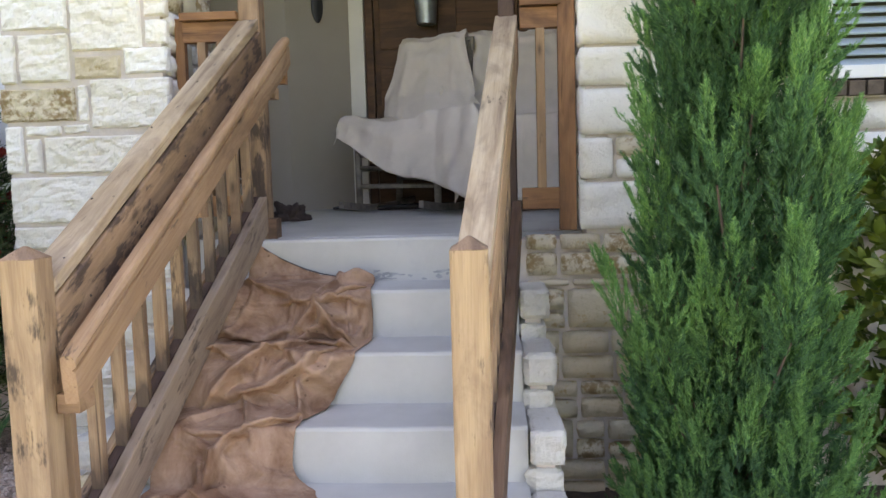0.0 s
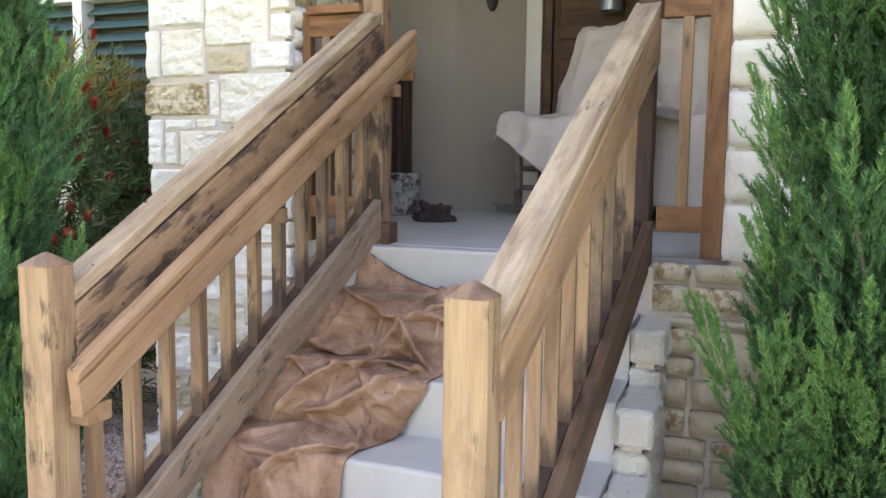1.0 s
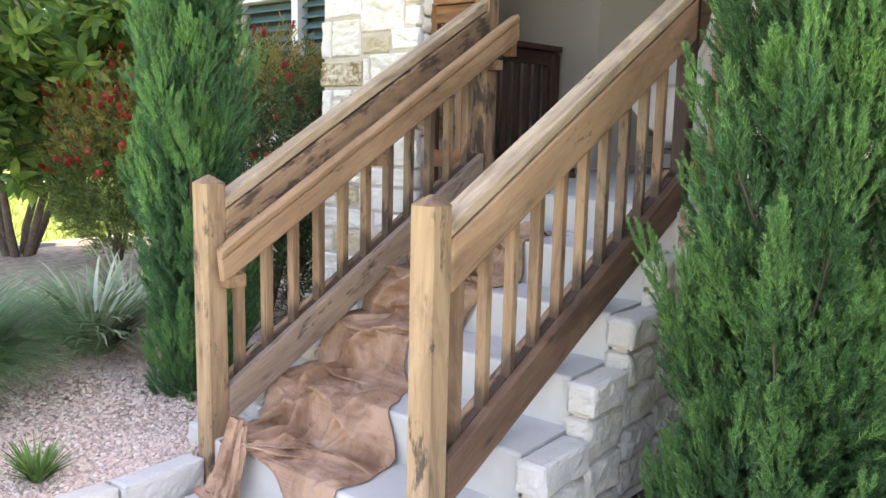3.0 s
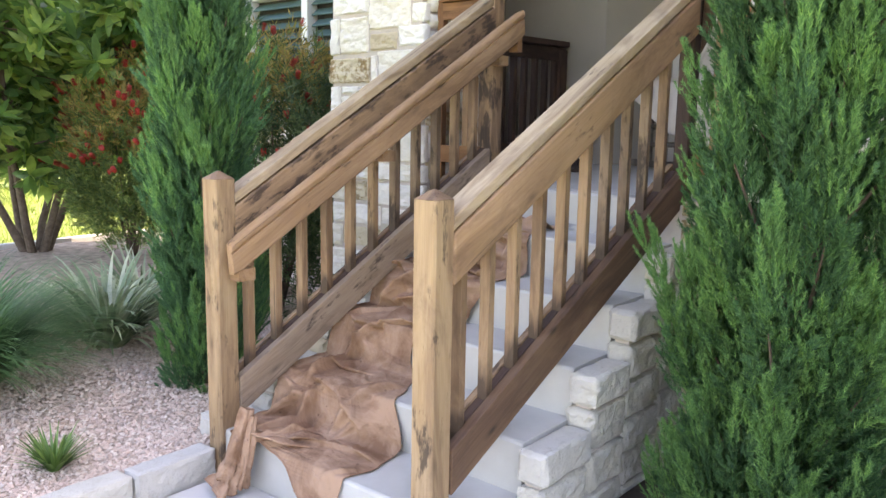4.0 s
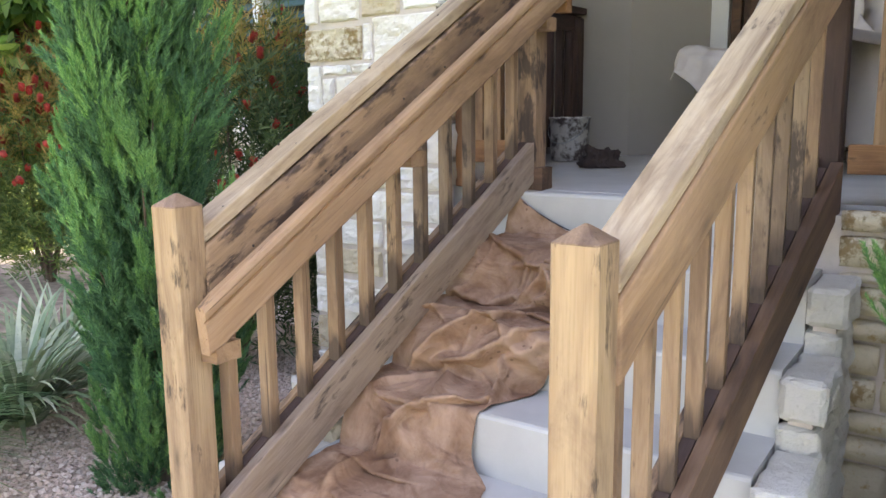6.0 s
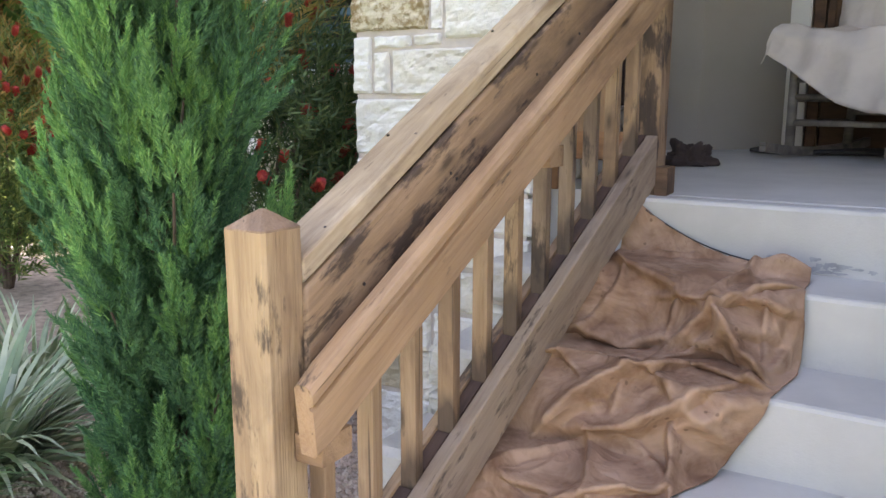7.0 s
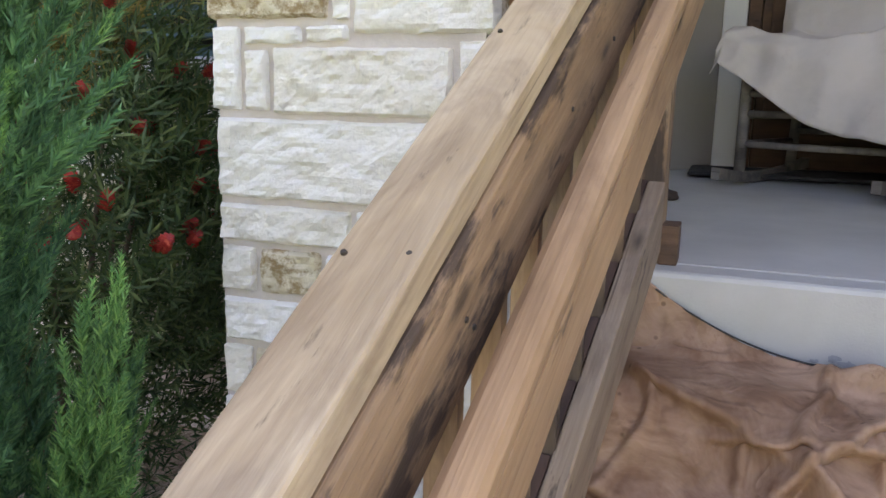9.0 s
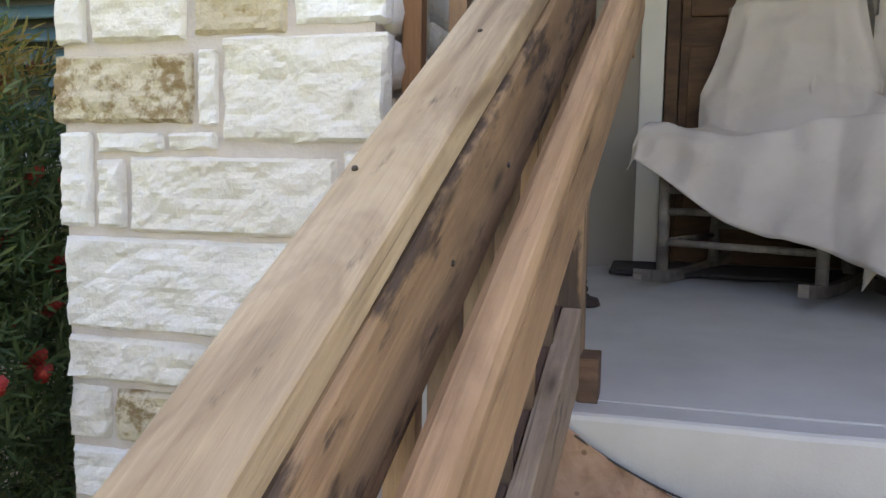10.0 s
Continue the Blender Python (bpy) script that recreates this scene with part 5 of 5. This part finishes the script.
def scatter(template_v, template_f, places, axes, scales, rng, spin=True):
    """Many copies of a small mesh as one set of arrays."""
    R = rot_to(axes)
    if spin:
        g = rng.uniform(0, math.tau, len(places))
        S = np.zeros((len(places), 3, 3))
        S[:, 0, 0], S[:, 0, 1], S[:, 1, 0], S[:, 1, 1], S[:, 2, 2] = np.cos(g), -np.sin(g), np.sin(g), np.cos(g), 1
        R = R @ S
    v = np.einsum("nij,kj->nki", R, template_v) * scales[:, None, None] + places[:, None, :]
    k = len(template_v)
    f = (np.asarray(template_f)[None] + (np.arange(len(places)) * k)[:, None, None]).reshape(-1, np.asarray(template_f).shape[1])
    return v.reshape(-1, 3), f


def spray_template(rng, twigs):
    """A small juniper tip, one unit long: a feather of fine scale-leaf twigs."""
    vs, fs = [], []
    up = np.array([0, 0, 1.0])

    def blade(base, tip, side):
        k = len(vs)
        vs.extend([base - side, base + side, tip])
        fs.append((k, k + 1, k + 2))
    blade(np.zeros(3), up * 1.0, np.array([0.026, 0, 0]))
    blade(np.zeros(3), up * 0.95, np.array([0, 0.026, 0]))
    for i in range(twigs):
        t = 0.92 * (i / twigs) ** 0.9
        q = i * 2.4 + rng.uniform(-0.4, 0.4)
        out = np.array([math.cos(q), 0.7 * math.sin(q), 0.0])
        d = out * rng.uniform(0.45, 0.85) + up * 0.80
        d /= np.linalg.norm(d)
        L = (0.40 - 0.26 * t) * rng.uniform(0.7, 1.3)
        side = np.cross(d, rng.normal(0, 1, 3))
        blade(up * t, up * t + d * L, side / np.linalg.norm(side) * 0.029)
    return np.array(vs), fs


def juniper(x, y, z0, high, wide, material, tip_material, label, seed, plumes, per, twigs):
    rng = np.random.default_rng(seed)
    rnd = random.Random(seed)
    e = thing("juniper", (x, y, z0), label, "juniper", "junipers")
    bm = bmesh.new()
    rings = []
    for i in range(15):
        t = i / 14
        r = (0.05 * (1 - t) + 0.006) * (1.5 if i == 0 else 1)
        c = (x + 0.012 * math.sin(i * 1.3), y + 0.012 * math.cos(i * 1.7), z0 - 0.04 + high * 0.92 * t)
        rings.append([bm.verts.new((c[0] + r * math.cos(q * 0.698), c[1] + r * math.sin(q * 0.698), c[2])) for q in range(9)])
    for ra, rb in zip(rings, rings[1:]):
        for q in range(9):
            bm.faces.new((ra[q], ra[(q + 1) % 9], rb[(q + 1) % 9], rb[q]))
    part("trunk", bm, BARK, e)
    old, young = ([], [], []), ([], [], [])
    limbs = bmesh.new()

    def radius(t):
        if t < 0.12:
            return wide * (0.84 + 1.4 * t)
        if t < 0.80:
            return wide * (1.01 - 0.32 * (t - 0.12))
        return wide * max(0.10, 0.79 * (1 - ((t - 0.80) / 0.22) ** 1.5))
    for k in range(plumes):
        t = ((k + rnd.random()) / plumes) ** 0.92
        g = k * 2.39996 + rnd.uniform(-0.4, 0.4)
        lump = 1 + 0.42 * noise.noise(Vector((math.cos(g) * 2.1 + seed, math.sin(g) * 2.1, t * 6)))
        r = radius(t) * lump
        inner = rnd.choice((1.06, 1.0, 0.95, 0.82, 0.62, 0.42))
        L = rnd.uniform(0.28, 0.56) * (0.78 + 0.35 * (1 - t))
        out = Vector((math.cos(g), math.sin(g), 0))
        ax = (out * rnd.uniform(0.10, 0.40) + Vector((rnd.uniform(-.14, .14), rnd.uniform(-.14, .14), 1))).normalized()
        base = Vector((x, y, z0 + high * t * 0.93)) + out * max(0.0, r * inner - 0.06) - ax * L * 0.35
        if k % 3 == 0:
            a0 = Vector((x, y, base.z - 0.25 if base.z > z0 + 0.3 else z0 + 0.05))
            m, d = along(a0, base + ax * L * 0.5, (0, 0.3, 1))
            bmesh.ops.create_cone(limbs, cap_ends=False, segments=5, radius1=0.010, radius2=0.003, depth=d, matrix=m @ pose(0, 0, 0, 0, 90, 0))
        side = ax.cross(Vector((0.2, 0.9, 0.1))).normalized()
        sid2 = ax.cross(side)
        if inner > 0.95:
            L *= 1.12
        fat = rnd.uniform(0.060, 0.105) * (0.7 + 0.6 * L)
        fresh = rnd.uniform(0.22, 0.80) if inner > 0.8 else 1.1
        # side shoots: each a small flame of its own along the plume
        shoots = [(rnd.uniform(0.05, 0.8), rnd.uniform(0, math.tau)) for _ in range(11)]
        for j in range(per):
            h = ((j + rnd.random()) / per) ** 0.95
            if j % 2:
                hs, q = shoots[j % 11]
                f = rnd.random()
                h = min(1.0, hs + 0.20 * f)
                q += rnd.uniform(-0.35, 0.35) * (1 - f)
                rr = fat * (1 - hs) ** 0.7 * (0.45 + 0.85 * f)
            else:
                q = rnd.uniform(0, math.tau)
                rr = fat * min(1.0, 2.6 * h + 0.35) * (1 - h) ** 0.9 * rnd.uniform(0.5, 0.95) + 0.002
            o = side * math.cos(q) + sid2 * math.sin(q)
            P, A, S = young if h * rnd.uniform(0.75, 1.25) > fresh else old
            P.append(base + ax * (L * h) + o * rr)
            A.append(ax + o * (0.60 * (1 - h) + 0.03) + Vector((rnd.uniform(-.1, .1), rnd.uniform(-.1, .1), 0)))
            S.append(rnd.uniform(0.048, 0.088) * (1.08 - 0.35 * h))
    tagged(part("limb", limbs, BARK, e), kind="stuff")
    tv, tf = spray_template(rng, twigs)
    for name, m, words, (P, A, S) in (("crown", material, "dense feathery upright sprays", old), ("young_sprays", tip_material, "paler young tips of the sprays", young)):
        v, f = scatter(tv, tf, np.array([tuple(p) for p in P]), np.array([tuple(a) for a in A]), np.array(S), rng)
        raw(name, v.tolist(), f.tolist(), m, e, words)
    return e


juniper(-1.73, 2.44, 0.05, 2.75, 0.275, JUNIPER_DEEP, JUNIPER_DEEP_TIP, "tall columnar green juniper by the gravel bed", 11, 215, 156, 32)
juniper(0.995, 2.70, 0.0, 3.2, 0.338, JUNIPER, JUNIPER_TIP, "tall bushy bright green juniper beside the steps", 23, 250, 164, 25)
juniper(0.995, 2.74, 0.0, 0.95, 0.345, JUNIPER, JUNIPER_TIP, "low spreading juniper growth at the tall one's foot", 29, 60, 126, 25)


def leaf_template(wide, fold=0.12, steps=3):
    """A pointed leaf, one unit long along z, bent a little."""
    vs, fs = [], []
    for i in range(steps + 1):
        t = i / steps
        w = wide * math.sin(math.pi * min(0.97, 0.08 + 0.9 * t)) ** 0.8
        bend = 0.22 * t * t
        vs += [(-w, bend + fold * w, t), (0, bend, t), (w, bend + fold * w, t)]
    for i in range(steps):
        for s in (0, 1):
            a = i * 3 + s
            fs.append((a, a + 1, a + 4, a + 3))
    return np.array(vs, float), fs


def shrub(name, x, y, z0, high, wide, deep, leaf, material, tip_material, label, seed, count, size, bloom=0, stem=7, category="shrub", hollow=0.5, young_from=0.0):
    """Stems fanning from the ground, leaves along twigs over an uneven dome."""
    rng = np.random.default_rng(seed)
    rnd = random.Random(seed)
    e = thing(name, (x, y, z0), label, category)
    bm = bmesh.new()
    for k in range(stem):
        g = k / stem * math.tau + rnd.uniform(-.3, .3)
        p = Vector((x, y, z0 - 0.05))
        for s in range(4):
            q = p + Vector((math.cos(g) * wide * 0.16, math.sin(g) * deep * 0.16, high * 0.2))
            m, L = along(p, q)
            bmesh.ops.create_cone(bm, cap_ends=False, segments=7, radius1=0.018 * (1 - s * 0.2), radius2=0.018 * (0.8 - s * 0.2), depth=L, matrix=m @ pose(0, 0, 0, 0, 90, 0))
            p = q
    part("stem", bm, BARK, e)
    groups = {0: ([], [], []), 1: ([], [], [])}
    tips = []
    n_tw = count // 14
    for k in range(n_tw):
        g = rnd.uniform(0, math.tau)
        c = rnd.uniform(-0.92, 1.0)
        rr = math.sqrt(max(0, 1 - c * c))
        d = Vector((math.cos(g) * rr, math.sin(g) * rr, c))
        lump = 1 + 0.28 * noise.noise(d * 1.9 + Vector((seed, 0, 0)))
        f = (hollow + (1 - hollow) * rnd.random() ** 0.5) * lump
        p = Vector((x + d.x * wide * f, y + d.y * deep * f, z0 + high * (0.5 + 0.5 * d.z * f)))
        ax = (Vector((d.x, d.y, 0.55 + 0.5 * d.z)) + Vector((rnd.uniform(-.5, .5), rnd.uniform(-.5, .5), rnd.uniform(-.2, .5)))).normalized()
        tl = size * rnd.uniform(1.6, 2.8)
        tips.append((p + ax * tl, ax, d.z))
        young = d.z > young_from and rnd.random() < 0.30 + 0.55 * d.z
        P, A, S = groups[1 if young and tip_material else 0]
        s1 = ax.cross(Vector((0.3, 0.2, 0.9))).normalized()
        s2 = ax.cross(s1)
        for j in range(14):
            u = j / 14
            q = j * 2.4
            o = s1 * math.cos(q) + s2 * math.sin(q)
            P.append(tuple(p + ax * tl * u)), A.append(tuple(ax * 0.75 + o * (0.95 - 0.5 * u))), S.append(size * rnd.uniform(0.75, 1.15))
    for which, (P, A, S) in groups.items():
        if P:
            v, f = scatter(*leaf, np.array(P), np.array(A), np.array(S), rng)
            raw("foliage" if which == 0 else "young_foliage", v.tolist(), f.tolist(), material if which == 0 else tip_material, e)
    for k in range(bloom):
        p, ax, _ = rnd.choice([t for t in tips if t[2] > -0.15])
        vs, fs = [], []
        s1 = ax.cross(Vector((0.3, 0.2, 0.9))).normalized()
        s2 = ax.cross(s1)
        for j in range(90):
            u, q = j / 90, j * 2.4
            o = s1 * math.cos(q) + s2 * math.sin(q)
            b = p + ax * (u * 0.90 * size)
            t = b + (o * 0.30 * size + ax * 0.09 * size) * rnd.uniform(0.8, 1.15)
            w = ax.cross(o) * 0.003
            k0 = len(vs)
            vs += [tuple(b - w), tuple(b + w), tuple(t + w), tuple(t - w)]
            fs.append((k0, k0 + 1, k0 + 2, k0 + 3))
        raw("flower_spike", vs, fs, FLOWER, e, "fuzzy red flower spike")
    return e


NARROW = leaf_template(0.075, steps=2)
BROAD = leaf_template(0.17, steps=4)
OVAL = leaf_template(0.24, steps=3)
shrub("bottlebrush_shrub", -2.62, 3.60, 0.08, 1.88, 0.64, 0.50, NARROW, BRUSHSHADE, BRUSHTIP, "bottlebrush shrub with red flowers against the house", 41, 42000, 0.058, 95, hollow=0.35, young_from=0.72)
shrub("bottlebrush_shrub", -5.45, 4.12, 0.08, 1.80, 0.58, 0.55, NARROW, BRUSHLEAF, BRUSHTIP, "rounded bottlebrush shrub with red flowers by the lawn", 43, 34000, 0.072, 210, hollow=0.35)
shrub("broadleaf_shrub", 2.08, 3.20, 0.02, 1.62, 0.50, 0.45, OVAL, YELLOWLEAF, YELLOWLEAF, "dark glossy shrub with yellow-green new leaves", 47, 6500, 0.07)
shrub("low_shrub", 1.78, 1.92, 0.02, 0.62, 0.22, 0.2, OVAL, YELLOWLEAF, None, "low yellow-green leafy plant at the path", 49, 700, 0.06)


def small_tree(x, y, z0):
    rng = np.random.default_rng(71)
    rnd = random.Random(71)
    e = thing("loquat_tree", (x, y, z0), "multi-stemmed tree with large whorled leaves", "tree")
    heads = []
    for k in range(6):
        bm = bmesh.new()
        g = k / 6 * math.tau + 0.3
        p = Vector((x + 0.06 * math.cos(g), y + 0.06 * math.sin(g), z0 - 0.05))
        d = Vector((math.cos(g) * 0.42, math.sin(g) * 0.42, 1)).normalized()
        r = 0.045
        for s in range(7):
            q = p + d * 0.38
            m, L = along(p, q)
            bmesh.ops.create_cone(bm, cap_ends=False, segments=9, radius1=r, radius2=r * 0.88, depth=L * 1.04, matrix=m @ pose(0, 0, 0, 0, 90, 0))
            r *= 0.86
            d = (d + Vector((rnd.uniform(-.2, .2), rnd.uniform(-.2, .2), 0.05))).normalized()
            p = q
            if s > 1:
                for _ in range(12 if s > 2 else 4):
                    o = Vector((rnd.uniform(-1, 1), rnd.uniform(-1, 1), rnd.uniform(-0.35, 0.9))).normalized()
                    h = p + o * rnd.uniform(0.25, 0.75)
                    m, L = along(p, h)
                    bmesh.ops.create_cone(bm, cap_ends=False, segments=6, radius1=0.012, radius2=0.005, depth=L, matrix=m @ pose(0, 0, 0, 0, 90, 0))
                    heads.append((h, (o + Vector((0, 0, 0.6))).normalized()))
        part("trunk", bm, BARK, e)
    P, A, S = [], [], []
    for h, ax in heads:
        s1 = ax.cross(Vector((0.3, 0.2, 0.9))).normalized()
        s2 = ax.cross(s1)
        for w in range(3):
            for j in range(9):
                q = j / 9 * math.tau + rnd.uniform(-.2, .2) + w
                o = s1 * math.cos(q) + s2 * math.sin(q)
                P.append(tuple(h - ax * 0.10 * w)), A.append(tuple(o + ax * rnd.uniform(-0.1, 0.75) - Vector((0, 0, 0.15)))), S.append(rnd.uniform(0.16, 0.27))
    v, f = scatter(*BROAD, np.array(P), np.array(A), np.array(S), rng)
    raw("crown", v.tolist(), f.tolist(), BROADLEAF, e, "whorls of long dark and lime green leaves")


small_tree(-6.35, 3.6, 0.05)


def tuft(name, x, y, z0, count, length, wide, material, label, seed, arch, category, spread=0.09, stiff=0.6):
    """Strap leaves arching from one crown."""
    rnd = random.Random(seed)
    heart, skirt = ([], []), ([], [])
    for k in range(count):
        g = rnd.uniform(0, math.tau)
        o = Vector((math.cos(g), math.sin(g), 0))
        L = length * rnd.uniform(0.6, 1.1)
        lift = rnd.uniform(stiff, 1.25)
        vs, fs = heart if lift > (stiff + 1.25) / 2 else skirt
        p = Vector((x, y, z0)) + o * spread * rnd.random()
        d = (o * rnd.uniform(0.25, 0.9) + Vector((0, 0, lift))).normalized()
        side = d.cross(o).normalized() if d.cross(o).length > 1e-3 else Vector((1, 0, 0))
        n, k0 = 7, len(vs)
        for s in range(n + 1):
            t = s / n
            w = wide * (1 - t ** 2.2) * (0.7 + 0.3 * min(1, t * 5)) + 0.0004
            vs += [tuple(p - side * w), tuple(p + side * w)]
            d = (d + Vector((0, 0, -arch * (0.4 + t) / n * 1.6)) + o * arch * 0.25 / n).normalized()
            p = p + d * L / n
            if p.z < z0 + 0.004:
                p.z = z0 + 0.004
        for s in range(n):
            a = k0 + s * 2
            fs.append((a, a + 1, a + 3, a + 2))
    e = thing(name, (x, y, z0), label, category)
    for part_name, (vs, fs) in (("upright_leaves", heart), ("arching_leaves", skirt)):
        tagged(raw(part_name, vs, fs, material, e), kind="stuff")
    return e


tuft("flax_plant", -2.72, 2.42, 0.08, 360, 0.66, 0.017, FLAX, "variegated grey-green flax clump in the gravel", 51, 0.8, "flax", 0.10)
tuft("flax_plant", -3.35, 3.0, 0.08, 120, 0.60, 0.011, FLAX, "variegated flax clump further back in the gravel", 52, 0.6, "flax", 0.10)
tuft("grass_clump", -2.38, 1.47, 0.07, 2800, 0.86, 0.0042, BLADE, "large fountain grass clump with arching blades", 53, 0.95, "grass clump", 0.16, 1.0)
tuft("yucca_plant", -1.26, 1.43, 0.08, 110, 0.19, 0.006, YUCCA, "small spiky green yucca in the gravel", 54, 0.25, "yucca", 0.02, 0.35)


def cactus(x, y, z0):
    e = thing("agave_plant", (x, y, z0), "pale green fleshy leaves at the stone's foot", "succulent")
    rnd = random.Random(9)
    for k in range(6):
        bm = bmesh.new()
        bmesh.ops.create_uvsphere(bm, u_segments=14, v_segments=8, radius=1.0)
        bmesh.ops.scale(bm, vec=(0.045, 0.012, 0.055), verts=bm.verts)
        g = k * 60 + rnd.uniform(-15, 15)
        part("pad", bm, YUCCA, e, "", Matrix.Translation((x, y, z0 + 0.05)) @ pose(0, 0, 0, 0, 0, g) @ pose(0, -0.035, 0, 35, 0, 0), True)


cactus(0.62, 2.12, 0.04)


# loose gravel on the bed, where the camera looks down on it
def pebbles():
    rng = np.random.default_rng(3)
    n = 26000
    x = -1.05 - 2.6 * rng.random(n) ** 1.25
    y = 0.75 + 3.0 * rng.random(n)
    z = np.array([0.085 + 0.025 * noise.noise(Vector((a, b, 0.085)) * 2.1) for a, b in zip(x, y)])
    t = np.array([(1, 0, 0), (-0.9, 0.2, 0.1), (0.1, 0.85, 0), (-0.1, -0.9, 0.1), (0.1, 0.1, 0.7), (0, 0, -0.6)], float)
    f = [(0, 2, 4), (2, 1, 4), (1, 3, 4), (3, 0, 4), (2, 0, 5), (1, 2, 5), (3, 1, 5), (0, 3, 5)]
    v, ff = scatter(t, f, np.stack([x, y, z + 0.003], 1), rng.normal(0, 0.35, (n, 3)) + np.array([0, 0, 1.0]), rng.uniform(0.008, 0.0165, n), rng)
    tagged(raw("gravel", v.tolist(), ff.tolist(), PEBBLE), "loose pinkish crushed gravel", "gravel", kind="stuff")


pebbles()


def turf():
    rng = np.random.default_rng(8)
    n = 26000
    x = -6.9 - 9.0 * rng.random(n) ** 1.3
    y = 0.5 + 10.5 * rng.random(n)
    v, f = scatter(np.array([(-0.05, 0, 0), (0.05, 0, 0), (0.0, 0.25, 1.0)]), [(0, 1, 2)], np.stack([x, y, np.full(n, -0.05)], 1),
                   rng.normal(0, 0.4, (n, 3)) + np.array([0, 0, 1.0]), rng.uniform(0.08, 0.15, n), rng)
    tagged(raw("turf", v.tolist(), f.tolist(), TURF), "sunlit mown lawn grass", "grass", kind="stuff")


turf()
lawn_edge = tagged(board("lawn_edging", (-6.75, 0.4, 0.05), (-7.0, 9.0, 0.05), 0.10, 0.16, PATHSTONE, bevel=0.01), "pale narrow edging along the lawn", "kerb", kind="structure")


def far_trees():
    """Hedges and trees beyond the lawn, with gaps for the bright sky."""
    rng = np.random.default_rng(17)
    rnd = random.Random(17)
    for k, (x, y, h, w) in enumerate(((-16, 6.5, 2.6, 2.2), (-15, 11.5, 3.6, 2.4), (-11.5, 15.5, 4.2, 2.4), (-20, 2.0, 3.2, 2.6), (-17.5, 17.0, 5.0, 3.0), (-8.6, 11.5, 2.4, 1.4), (-24, 9.0, 4.0, 3.0), (-13, 5.2, 1.5, 1.2))):
        e = thing("tree", (x, y, -0.05), "leafy green tree beyond the sunlit lawn", "tree", "trees beyond the lawn")
        bm = bmesh.new()
        top = Vector((x, y, h * 0.7))
        m, L = along((x, y, -0.05), tuple(top + Vector((0.05, 0, 0))), (1, 0, 0))
        bmesh.ops.create_cone(bm, cap_ends=True, segments=9, radius1=0.13, radius2=0.05, depth=L, matrix=m @ pose(0, 0, 0, 0, 90, 0))
        P, A, S = [], [], []
        for c in range(26):
            g = rnd.uniform(0, math.tau)
            zz = rnd.uniform(0.25, 1.0)
            r = w * (0.25 + 0.75 * math.sin(math.pi * min(1, zz * 0.9))) * rnd.uniform(0.35, 1)
            q = Vector((x + r * math.cos(g), y + r * math.sin(g), h * zz))
            m, L = along(Vector((x, y, min(h * 0.65, q.z * 0.8))), q)
            bmesh.ops.create_cone(bm, cap_ends=False, segments=5, radius1=0.035, radius2=0.01, depth=L, matrix=m @ pose(0, 0, 0, 0, 90, 0))
            for _ in range(95):
                o = Vector((rnd.gauss(0, 1), rnd.gauss(0, 1), rnd.gauss(0, 0.8)))
                P.append(tuple(q + o * w * 0.17)), A.append(tuple(o + Vector((0, 0, 0.4)))), S.append(rnd.uniform(0.14, 0.26))
        part("trunk", bm, BARK, e)
        v, f = scatter(*leaf_template(0.26, steps=1), np.array(P), np.array(A), np.array(S), rng)
        raw("crown", v.tolist(), f.tolist(), FARLEAF, e)


far_trees()
